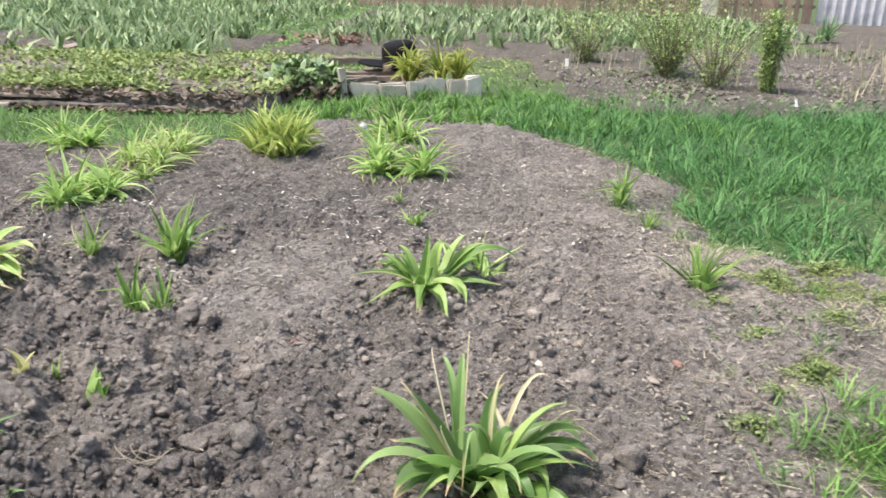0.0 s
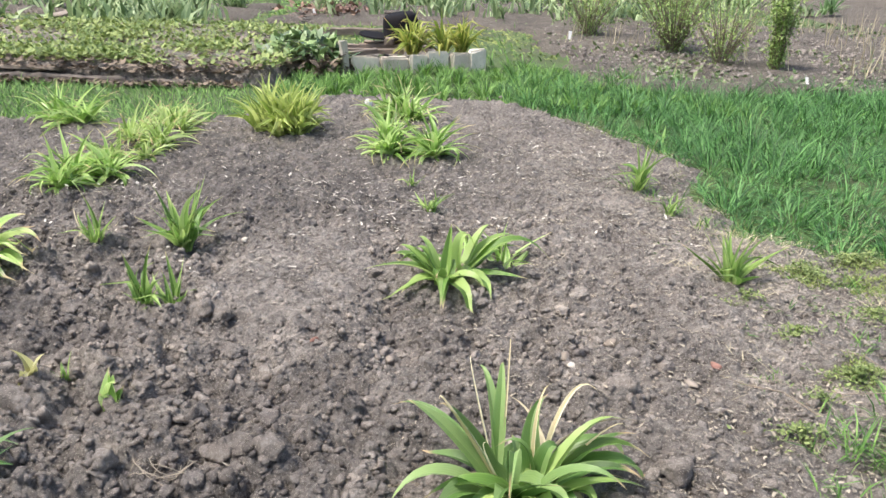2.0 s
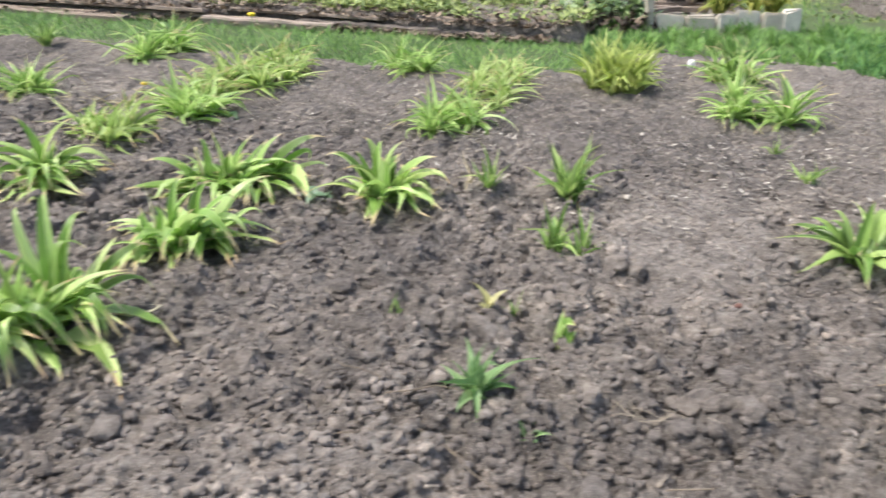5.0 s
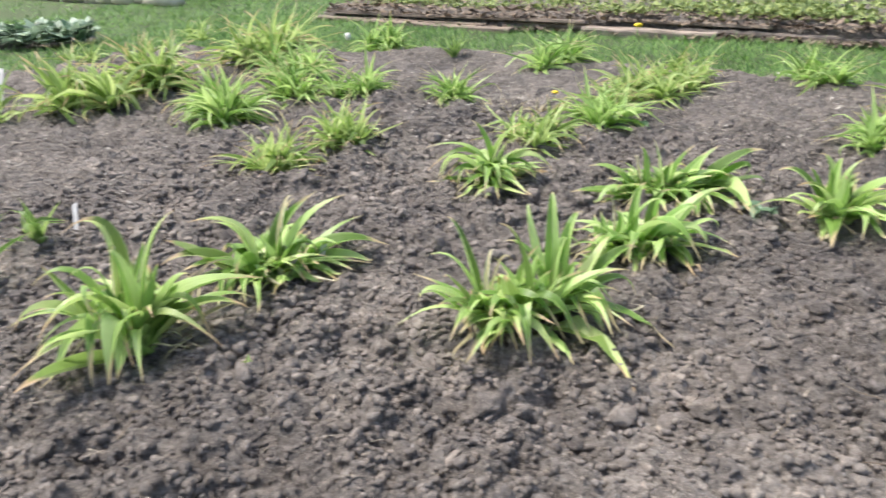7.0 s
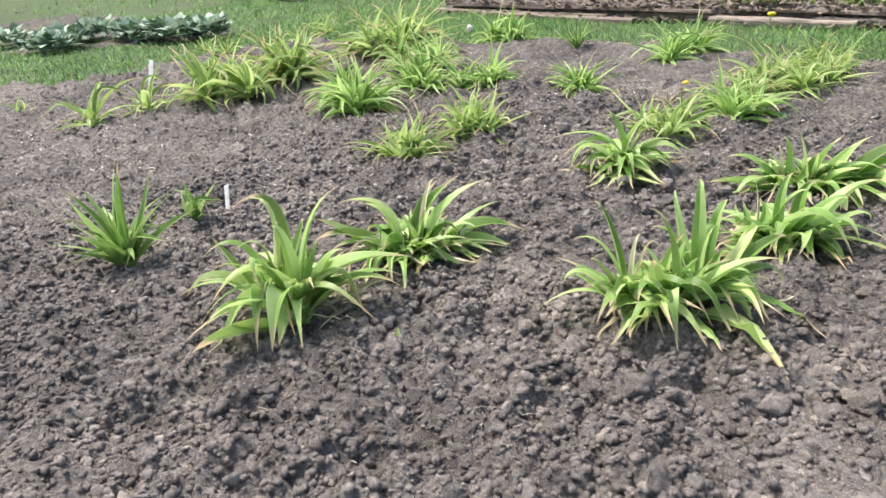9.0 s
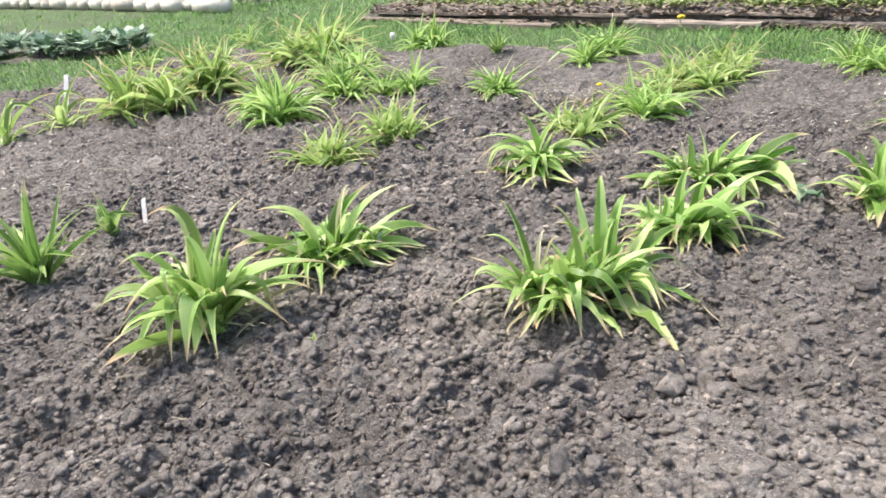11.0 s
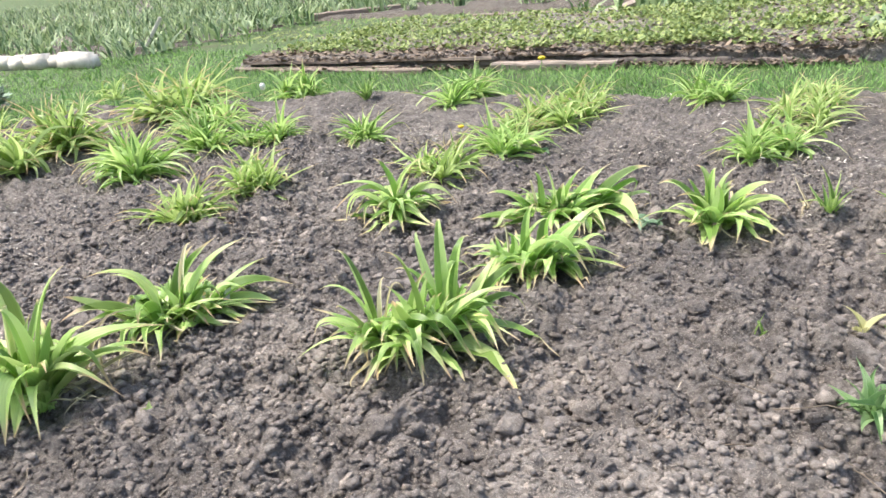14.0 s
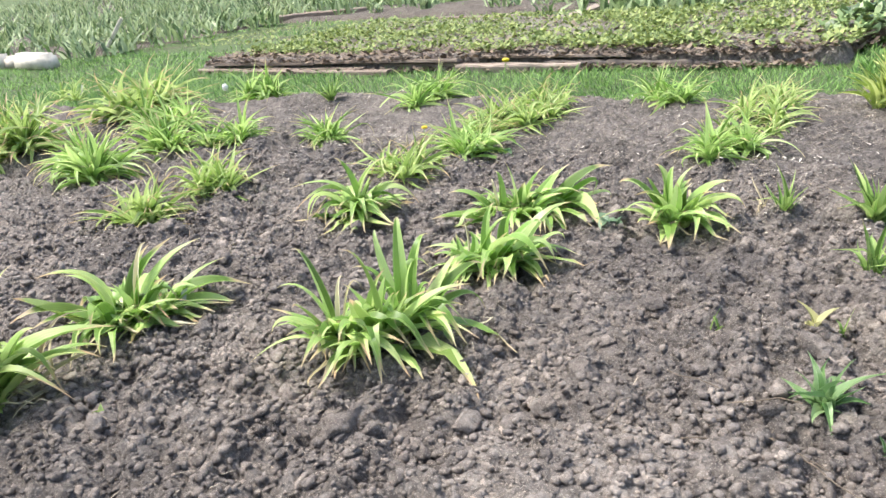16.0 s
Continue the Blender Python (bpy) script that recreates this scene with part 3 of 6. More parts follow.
fan(clump, -0.02, -0.06, [(-128, 0.12, 0.19, 0.02, 0.15, -0.00, 3.9), (-151, 0.08, 0.17, 0.02, 0.12, -0.01, 2.7), (-122, 0.18, 0.10, 0.09, 0.10, -0.00, 3.5), (-135, 0.17, 0.15, 0.11, 0.10, 0.00, 3.0), (-64, 0.07, 0.07, 0.03, 0.10, -0.00, 3.0), (-67, 0.09, 0.02, 0.05, 0.04, -0.01, 3.0), (-108, 0.15, 0.09, 0.07, 0.08, 0.00, 3.2)])
fan(clump, 0.01, 0.07, [(52, 0.20, 0.03, 0.10, 0.06, 0.00, 3.4), (78, 0.18, 0.09, 0.09, 0.07, 0.00, 2.7), (38, 0.17, 0.01, 0.10, 0.03, 0.01, 3.0), (-11, 0.16, 0.01, 0.06, 0.02, 0.01, 2.5), (40, 0.10, 0.05, 0.04, 0.07, -0.00, 3.2)])
clump = daylily(-2.19, 0.45, BIG)
withered(clump, 0.00, 0.00, [(53, 0.20, 0.06, 0.16, 0.07, 0.01, 2.7)])
withered(clump, -0.07, -0.02, [(62, 0.01, 0.17, 0.03, 0.21, 0.00, 3.5)])
fan(clump, 0.00, 0.00, [(62, 0.10, 0.30, 0.04, 0.20, 0.00, 3.9), (-69, 0.11, 0.13, 0.08, 0.18, -0.03, 1.9), (-101, 0.18, 0.11, 0.08, 0.15, 0.00, 3.8), (-88, 0.20, 0.10, 0.12, 0.10, -0.01, 3.3), (-84, 0.25, 0.07, 0.15, 0.05, -0.02, 3.8), (-57, 0.14, 0.01, 0.07, 0.11, -0.00, 4.1), (-53, 0.12, 0.01, 0.06, 0.06, -0.00, 3.3), (62, 0.24, 0.11, 0.10, 0.11, -0.00, 4.6), (50, 0.20, 0.07, 0.11, 0.09, 0.00, 3.5), (67, 0.22, 0.06, 0.13, 0.08, -0.00, 3.1), (74, 0.10, 0.15, 0.06, 0.12, -0.00, 3.1), (-164, 0.04, 0.23, 0.02, 0.18, -0.01, 2.8), (28, 0.07, 0.21, 0.05, 0.15, 0.01, 3.5), (35, 0.13, 0.08, 0.07, 0.09, 0.00, 3.1)])
fan(clump, -0.07, -0.02, [(-162, 0.07, 0.26, -0.01, 0.24, -0.04, 3.1), (-127, 0.12, 0.17, 0.04, 0.17, -0.00, 2.4), (-118, 0.07, 0.17, 0.00, 0.17, 0.00, 2.8), (-135, 0.10, 0.21, 0.07, 0.14, 0.00, 1.9), (86, 0.10, 0.21, 0.08, 0.16, -0.01, 2.0), (-118, 0.17, 0.09, 0.10, 0.12, -0.00, 2.4), (-108, 0.12, 0.15, 0.06, 0.13, -0.00, 2.4), (-163, 0.06, 0.14, 0.01, 0.10, -0.02, 2.7)])
clump = daylily(0.06, 1.05, "broad-leaved daylily clump with dried tan stalks")
withered(clump, 0.00, 0.00, [(174, 0.12, 0.19, 0.10, 0.17, 0.00, 1.9), (-153, 0.06, 0.15, 0.05, 0.11, -0.01, 1.9), (-105, 0.10, 0.10, 0.05, 0.05, -0.02, 1.4)])
withered(clump, -0.02, 0.04, [(120, 0.10, 0.20, 0.06, 0.18, 0.02, 0.7), (84, 0.10, 0.22, 0.05, 0.21, 0.00, 0.7)])
withered(clump, 0.03, 0.03, [(61, 0.05, 0.19, 0.02, 0.15, 0.01, 1.6), (30, 0.12, 0.16, 0.08, 0.15, 0.03, 2.0), (20, 0.16, 0.10, 0.10, 0.12, -0.02, 1.2), (-20, 0.10, 0.01, 0.06, 0.05, 0.02, 1.6)])
fan(clump, 0.00, 0.00, [(174, 0.16, 0.19, 0.10, 0.13, -0.00, 2.7), (174, 0.12, 0.19, 0.08, 0.14, 0.00, 3.9), (-160, 0.19, 0.07, 0.12, 0.10, -0.01, 3.0), (-138, 0.16, 0.08, 0.10, 0.08, -0.02, 3.1), (-100, 0.10, 0.08, 0.05, 0.15, 0.00, 1.4), (-12, 0.17, 0.10, 0.10, 0.10, 0.00, 2.4), (-25, 0.15, 0.11, 0.08, 0.11, 0.00, 1.8), (-61, 0.12, 0.14, 0.05, 0.08, -0.01, 2.0), (-63, 0.14, 0.11, 0.08, 0.10, 0.01, 2.0), (-109, 0.12, 0.09, 0.06, 0.09, -0.00, 2.3), (-93, 0.13, 0.10, 0.07, 0.08, 0.02, 1.9)], 3, LEAF_BROAD)
fan(clump, 0.02, -0.01, [(10, 0.18, 0.09, 0.10, 0.10, 0.02, 2.2), (-4, 0.17, 0.07, 0.09, 0.09, -0.03, 1.9), (24, 0.16, 0.14, 0.09, 0.13, 0.01, 1.8), (-172, 0.16, 0.05, 0.09, 0.09, 0.02, 2.4), (-150, 0.13, 0.03, 0.07, 0.08, 0.00, 2.0), (-40, 0.11, 0.03, 0.08, 0.08, 0.03, 2.0), (-75, 0.12, 0.02, 0.06, 0.08, -0.01, 2.2)], 9, LEAF_DEEP)
fan(clump, -0.02, 0.04, [(144, 0.20, 0.09, 0.11, 0.11, 0.01, 2.1), (116, 0.09, 0.19, 0.05, 0.16, -0.00, 1.6), (86, 0.10, 0.19, 0.05, 0.16, 0.00, 1.5)], 3, LEAF_BROAD)
fan(clump, 0.03, 0.03, [(77, 0.05, 0.17, 0.02, 0.12, 0.02, 2.4), (14, 0.15, 0.11, 0.08, 0.09, -0.00, 1.9), (5, 0.16, 0.03, 0.11, 0.08, -0.01, 3.1), (30, 0.17, 0.02, 0.10, 0.08, -0.01, 3.1), (174, 0.06, 0.10, 0.02, 0.10, 0.00, 1.4), (30, 0.05, 0.06, 0.02, 0.10, 0.00, 1.9)], 3, LEAF_BROAD)
clump = daylily(-0.04, 1.84, MIDDLE)
fan(clump, -0.01, -0.01, [(-178, 0.19, 0.05, 0.08, 0.06, 0.00, 3.0), (-140, 0.19, 0.01, 0.07, 0.04, 0.00, 1.8), (-145, 0.12, 0.01, 0.07, 0.04, 0.00, 2.8), (-89, 0.15, 0.01, 0.05, 0.04, 0.00, 2.8), (-25, 0.11, 0.02, 0.07, 0.05, 0.00, 2.2), (146, 0.07, 0.12, 0.04, 0.10, 0.00, 2.2), (159, 0.11, 0.10, 0.07, 0.08, 0.00, 2.2), (69, 0.04, 0.16, 0.03, 0.10, 0.00, 2.0), (158, 0.08, 0.09, 0.05, 0.09, 0.00, 2.5)], 7, LEAF_DEEP)
fan(clump, 0.03, 0.03, [(41, 0.10, 0.13, 0.06, 0.11, 0.00, 2.5), (22, 0.16, 0.10, 0.09, 0.10, 0.00, 2.5), (10, 0.23, 0.04, 0.13, 0.11, 0.00, 2.5), (46, 0.06, 0.08, 0.01, 0.12, 0.00, 2.2)], 7, LEAF_DEEP)
clump = daylily(-1.25, 1.85, MIDDLE)
withered(clump, 0.00, 0.00, [(-98, 0.08, 0.01, 0.12, 0.01, 0.04, 1.5)])
withered(clump, 0.03, 0.04, [(0, 0.11, 0.05, 0.10, 0.02, 0.01, 1.5)])
fan(clump, 0.00, 0.00, [(-165, 0.13, 0.15, 0.07, 0.13, -0.00, 2.7), (167, 0.06, 0.15, 0.04, 0.11, 0.00, 2.3), (156, 0.05, 0.19, 0.02, 0.14, -0.01, 2.6), (79, 0.04, 0.18, 0.02, 0.14, -0.00, 2.3), (-142, 0.13, 0.07, 0.06, 0.09, 0.00, 3.7), (-72, 0.18, 0.01, 0.06, 0.04, 0.01, 3.5), (-80, 0.15, 0.00, 0.05, 0.02, 0.00, 2.0), (-111, 0.09, 0.05, 0.04, 0.08, 0.01, 2.9), (119, 0.06, 0.16, 0.03, 0.12, -0.01, 2.3), (-144, 0.09, 0.12, 0.03, 0.10, 0.00, 2.7), (-52, 0.04, 0.16, 0.03, 0.10, 0.01, 3.0)], 15)
fan(clump, 0.03, 0.04, [(76, 0.07, 0.17, 0.02, 0.11, 0.02, 2.4), (15, 0.11, 0.14, 0.05, 0.10, 0.00, 4.1), (-3, 0.16, 0.08, 0.10, 0.09, 0.01, 3.8), (-20, 0.14, 0.01, 0.09, 0.04, 0.02, 2.9), (81, 0.06, 0.13, 0.02, 0.09, 0.01, 2.9), (-34, 0.11, 0.04, 0.05, 0.06, -0.00, 3.0), (-6, 0.08, 0.12, 0.03, 0.08, -0.00, 3.2)], 15)
clump = daylily(-2.22, 1.69, MIDDLE)
fan(clump, 0.01, -0.01, [(-140, 0.15, 0.02, 0.10, 0.10, 0.00, 2.8), (-130, 0.13, 0.03, 0.07, 0.07, 0.00, 2.2), (-83, 0.13, 0.01, 0.03, 0.03, 0.00, 2.0), (-48, 0.18, 0.01, 0.03, 0.04, 0.00, 2.2), (31, 0.14, 0.01, 0.10, 0.06, 0.00, 2.8), (-15, 0.19, 0.01, 0.06, 0.05, 0.00, 2.5)], 32)
fan(clump, -0.00, 0.01, [(-165, 0.06, 0.21, 0.02, 0.14, 0.00, 2.8), (53, 0.11, 0.19, 0.04, 0.13, 0.00, 2.8), (-150, 0.21, 0.12, 0.07, 0.12, 0.00, 2.5), (-142, 0.20, 0.05, 0.08, 0.11, 0.00, 2.5), (43, 0.16, 0.10, 0.08, 0.09, 0.00, 3.0), (33, 0.19, 0.03, 0.11, 0.09, 0.00, 2.8)], 32)
for x, y, w, h, c in [(-2.24, 2.47, 0.37, 0.16, 26), (-2.97, 3.38, 0.46, 0.20, 28), (-3.00, 2.51, 0.33, 0.16, 24),
                      (-4.26, 3.43, 0.42, 0.20, 22), (-1.70, 3.48, 0.36, 0.16, 26), (-1.26, 2.58, 0.30, 0.15, 28),
                      (-3.73, 1.79, 0.46, 0.23, 38), (-3.74, 2.19, 0.42, 0.2, 34), (-4.05, 2.5, 0.36, 0.2, 30), (-3.52, 2.40, 0.34, 0.19, 28), (0.08, 2.02, 0.24, 0.12, 9), (-0.21, 3.05, 0.28, 0.19, 34), (-0.25, 3.70, 0.28, 0.20, 30)]:
    strap_plant("daylily", x, y, 1.26 * w, 1.15 * h, int(3.1 * c), MID_POOL, MIDDLE, group=ROW, seed=2)
for x, y, w, h, c in [(-2.35, 2.16, 0.30, 0.16, 24), (-2.27, 2.91, 0.34, 0.16, 34), (-2.3, 2.68, 0.3, 0.15, 26), (-2.2, 3.1, 0.28, 0.15, 22), (-2.23, 3.26, 0.28, 0.18, 22), (-1.25, 3.50, 0.28, 0.12, 22),
                      (-1.21, 3.08, 0.26, 0.13, 24), (-1.23, 3.3, 0.26, 0.13, 20), (-1.23, 2.84, 0.24, 0.12, 18), (-2.97, 1.44, 0.36, 0.18, 28), (-2.95, 1.76, 0.32, 0.18, 26), (-4.51, 1.59, 0.50, 0.26, 34),
                      (-4.52, 1.95, 0.54, 0.26, 36), (-4.57, 2.75, 0.60, 0.31, 48)]:
    strap_plant("daylily", x, y, 1.28 * w, 1.15 * h, int(3.1 * c), YELLOW_POOL, YELLOWISH, group=ROW, seed=3)
LEAF_LIME = leaf_material("daylily_leaf_lime", (0.36, 0.48, 0.10), (0.66, 0.72, 0.26), (0.68, 0.56, 0.32), 0.95)
UPRIGHT = blade_pool("leaf", LEAF_LIME, 24, 5, (0.12, 0.18), (2, 48), (5, 60))
strap_plant("daylily", -0.73, 3.37, 0.36, 0.24, 190, UPRIGHT, "dense upright yellow-green daylily clump", group=ROW, fans=16, seed=6, spread=0.26)
UPGREEN = blade_pool("leaf", LEAF_DEEP, 14, 6, (0.10, 0.16), (3, 45), (8, 55))
for x, y, w, h, c in [(-0.97, 2.00, 0.13, 0.12, 7), (-0.75, 2.03, 0.26, 0.18, 17), (-0.735, 1.69, 0.13, 0.14, 9), (-0.67, 1.70, 0.08, 0.12, 6),
                      (0.68, 1.88, 0.18, 0.18, 10), (0.63, 2.67, 0.17, 0.16, 9), (0.67, 2.42, 0.06, 0.11, 4), (-0.09, 2.36, 0.17, 0.06, 8),
                      (-0.16, 2.63, 0.09, 0.07, 6), (-2.98, 0.60, 0.24, 0.15, 9), (-2.87, 0.34, 0.36, 0.24, 18), (-3.63, 3.32, 0.28, 0.14, 14)]:
    strap_plant("daylily", x, y, 1.15 * w, 1.1 * h, int(1.4 * c), UPGREEN, SMALL, group=ROW, fans=1, seed=5, spread=0.05)


# ---- clods of the dug bed ----
def ico(subdivisions):
    bm = bmesh.new()
    bmesh.ops.create_icosphere(bm, subdivisions=subdivisions, radius=1.0)
    v = np.array([p.co[:] for p in bm.verts])
    f = np.array([[p.index for p in face.verts] for face in bm.faces])
    bm.free()
    return v, f


def lump(base, rng, flat=0.85, amount=0.5):
    """A broken lump of earth: a ball pushed in by random planes."""
    v = base.copy()
    for _ in range(11):
        d = rng.normal(size=3)
        d /= np.linalg.norm(d)
        over = np.maximum(v @ d - rng.uniform(0.35, 0.85), 0)
        v = v - over[:, None] * d * 0.9
    v = v * (1 + amount * rng.uniform(-0.5, 0.5, (len(v), 1)))
    if len(v) > 100:
        for k in (3.0, 7.0):
            at = Vector(rng.uniform(-50, 50, 3))
            v = v * (1 + np.array([[noise.noise(Vector(p) * k + at)] for p in v]) * (0.9 / k))
    return v * np.array([rng.uniform(0.85, 1.35), rng.uniform(0.7, 1.1), flat * rng.uniform(0.8, 1.2)])


def scatter(rng, n, x0, x1, y0, y1, weight):
    x, y = rng.uniform(x0, x1, n), rng.uniform(y0, y1, n)
    keep = rng.uniform(0, 1, n) < weight(x, y)
    return x[keep], y[keep]


def lumps(name, base, faces, x, y, size, seed, mat, height=soil_height, sink=0.55, soft=True):
    rng = np.random.default_rng(seed)
    shapes = [lump(base, rng) for _ in range(24)]
    pick, turn = rng.integers(0, 24, len(x)), rng.uniform(0, 6.283, len(x))
    v = np.stack(shapes)[pick] * size[:, None, None]
    c, s = np.cos(turn)[:, None], np.sin(turn)[:, None]
    tilt = rng.uniform(-0.5, 0.5, (len(x), 1))
    vx, vy, vz = v[..., 0], v[..., 1] * np.cos(tilt) - v[..., 2] * np.sin(tilt), v[..., 1] * np.sin(tilt) + v[..., 2] * np.cos(tilt)
    z = height(x, y) + size * (0.55 - sink)
    v = np.stack([vx * c - vy * s + x[:, None], vx * s + vy * c + y[:, None], vz + z[:, None]], -1).reshape(-1, 3)
    f = (faces[None] + (np.arange(len(x)) * len(base))[:, None, None]).reshape(-1, 3)
    return mesh_from(name, v, f, mat, smooth=soft, toned=np.repeat(soil_darkness(x, y), len(base)))


def in_bed(x, y):
    return smooth(-0.05, 0.1, bed_inside(x, y))


ICO1, FACE1 = ico(1)
ICO2, FACE2 = ico(2)
ICO3, FACE3 = ico(3)
OCTA = (np.array([(1, 0, 0), (0, 1, 0), (-1, 0, 0), (0, -1, 0), (0, 0, 1), (0, 0, -1)], float),
        np.array([(0, 1, 4), (1, 2, 4), (2, 3, 4), (3, 0, 4), (1, 0, 5), (2, 1, 5), (3, 2, 5), (0, 3, 5)]))
rng = np.random.default_rng(5)
cloddy = lambda x, y: in_bed(x, y) * (0.1 + 0.9 * rough_amount(x, y)) * (1 - 0.45 * smooth(1.5, 2.8, y))
x, y = scatter(rng, 34000, -4.0, 1.2, -0.1, 2.9, cloddy)
tagged(new("soil_crumbs", lumps("soil_crumbs", *OCTA, x, y, 0.003 + 0.0045 * rng.random(len(x)) ** 2, 6, CLOD, sink=0.1)), "small grey-brown crumbs of dry soil", "soil", kind="stuff")
x, y = scatter(rng, 38000, -3.4, 0.9, -0.15, 2.5, lambda x, y: cloddy(x, y) * (1 - 0.5 * smooth(0.2, 0.6, x)))
tagged(new("soil_crumbs", lumps("soil_crumbs", ICO1, FACE1, x, y, 0.005 + 0.008 * rng.random(len(x)) ** 1.8, 9, CLOD)), "rounded crumbs of dug grey-brown soil", "soil", kind="stuff")
x, y = scatter(rng, 17000, -3.4, -0.2, -0.2, 1.35, lambda x, y: in_bed(x, y) * smooth(-0.2, -0.6, x - 0.25 * (y - 0.8)) * smooth(1.35, 0.8, y) * (0.45 + 0.55 * smooth(-0.2, 0.1, fbm(x * 4, y * 4, 2, 92))))
tagged(new("soil_crumbs", lumps("soil_crumbs", ICO1, FACE1, x, y, 0.005 + 0.010 * rng.random(len(x)) ** 1.7, 93, CLOD, sink=0.35)), "closely packed rounded crumbs of dug soil", "soil", kind="stuff")
x, y = scatter(rng, 4200, -3.6, 0.7, -0.1, 2.4, lambda x, y: in_bed(x, y) * rough_amount(x, y) ** 1.6 * (1 - 0.6 * smooth(1.3, 2.5, y)))
tagged(new("soil_lumps", lumps("soil_lumps", ICO2, FACE2, x, y, 0.011 + 0.011 * rng.random(len(x)) ** 2, 7, CLOD)),
       "broken lumps of dug grey-brown soil", "soil", kind="stuff")
x, y = scatter(rng, 17000, -6.0, 0.8, 2.2, 4.4, lambda x, y: in_bed(x, y) * 0.6)
tagged(new("soil_crumbs", lumps("soil_crumbs", *OCTA, x, y, 0.005 + 0.010 * rng.random(len(x)) ** 2.5, 8, CLOD, sink=0.7)),
                    "small grey-brown crumbs of dry soil", "soil", kind="stuff")
x, y = scatter(rng, 9000, -6.0, -3.2, 0.0, 2.4, lambda x, y: in_bed(x, y) * 0.6)
tagged(new("soil_crumbs", lumps("soil_crumbs", *OCTA, x, y, 0.006 + 0.014 * rng.random(len(x)) ** 2.5, 9, CLOD)),
                     "small grey-brown crumbs of dry soil", "soil", kind="stuff")


# ---- grass, irises and other leaf stuff ----
def blades(name, mat, x, y, z, length, width, lean, seed, bend=1.0, droop=0.9, turn=None):
    """Many bent blades in one mesh, three rows of two points each."""
    rng = np.random.default_rng(seed)
    k = len(x)
    turn = rng.uniform(0, 6.283, k) if turn is None else turn
    dx, dy = np.cos(turn), np.sin(turn)
    s = np.array([0.0, 0.5, 1.0])
    wide = np.array([0.8, 1.0, 0.06])
    a = lean[:, None] + (bend * rng.uniform(0.3, 1.0, k))[:, None] * droop * s[None] ** 1.4
    sx, cz = np.sin(a), np.cos(a)
    ds = np.diff(s)
    px = np.concatenate([np.zeros((k, 1)), np.cumsum((sx[:, 1:] + sx[:, :-1]) / 2 * ds, 1)], 1) * length[:, None]
    pz = np.concatenate([np.zeros((k, 1)), np.cumsum((cz[:, 1:] + cz[:, :-1]) / 2 * ds, 1)], 1) * length[:, None]
    hw = 0.5 * width[:, None] * wide[None]
    yaw = rng.uniform(-0.9, 0.9, k)
    ex, ey = -dy * np.cos(yaw) + dx * np.sin(yaw), dx * np.cos(yaw) + dy * np.sin(yaw)
    cx, cy, cz2 = x[:, None] + px * dx[:, None], y[:, None] + px * dy[:, None], z[:, None] + pz
    left = np.stack([cx - ex[:, None] * hw, cy - ey[:, None] * hw, cz2], -1)
    right = np.stack([cx + ex[:, None] * hw, cy + ey[:, None] * hw, cz2], -1)
    v = np.stack([left, right], 2).reshape(-1, 3)
    one = np.array([[0, 1, 3, 2], [2, 3, 5, 4]])
    f = (one[None] + (np.arange(k) * 6)[:, None, None]).reshape(-1, 4)
    u = np.tile(np.stack([np.tile([0.0, 1.0], 3), np.repeat(s, 2)], -1), (k, 1))
    return mesh_from(name, v, f, mat, u)


def turf_height(x, y):
    return -0.05 + 0.03 * fbm(x * 0.8, y * 0.8, 3, 61)


def grass(x0, x1, y0, y1, n, weight, length, seed, label, mat=GRASS, width=(0.003, 0.006), lean=(0.05, 0.75), name="grass", fade=False, tuft=0.0, droop=1.3, lift=-0.005):
    rng = np.random.default_rng(seed)
    soft = lambda x, y: weight(x, y) * smooth(-0.05, 0.25, np.minimum(np.minimum(x - x0, x1 - x), np.minimum(y - y0, y1 - y)) + 0.5 * fbm(x * 1.9, y * 1.9, 2, seed + 9))
    x, y = scatter(rng, n, x0, x1, y0, y1, soft if fade else weight)
    k = len(x)
    tall = length[0] + (length[1] - length[0]) * np.clip(0.5 + 1.3 * fbm(x * 3.1, y * 3.1, 3, seed) + 0.35 * rng.normal(size=k), 0, 1.2)
    if tuft:
        cu, cv = np.floor(x / tuft), np.floor(y / tuft)
        ox, oy = (cu + 0.2 + 0.6 * lattice(cu, cv, seed)) * tuft, (cv + 0.2 + 0.6 * lattice(cu, cv, seed + 1)) * tuft
        rx, ry = x - ox, y - oy
        x, y = ox + 0.5 * rx, oy + 0.5 * ry
        tall = tall * (0.5 + 0.9 * lattice(cu, cv, seed + 2))
    flow = 6 * fbm(x * 1.7, y * 1.7, 2, seed + 3) + rng.normal(size=k) * 1.1 + 2.4
    if tuft:
        flow = np.arctan2(ry, rx) + 0.5 * rng.normal(size=k)
    base = np.where(bed_inside(x, y) > 0.03, soil_height(x, y), turf_height(x, y))
    ob = new(name, blades(name, mat, x, y, base + lift, tall, rng.uniform(*width, k), rng.uniform(*lean, k), seed, 1.0, droop, flow))
    return tagged(ob, label, "grass", kind="stuff")


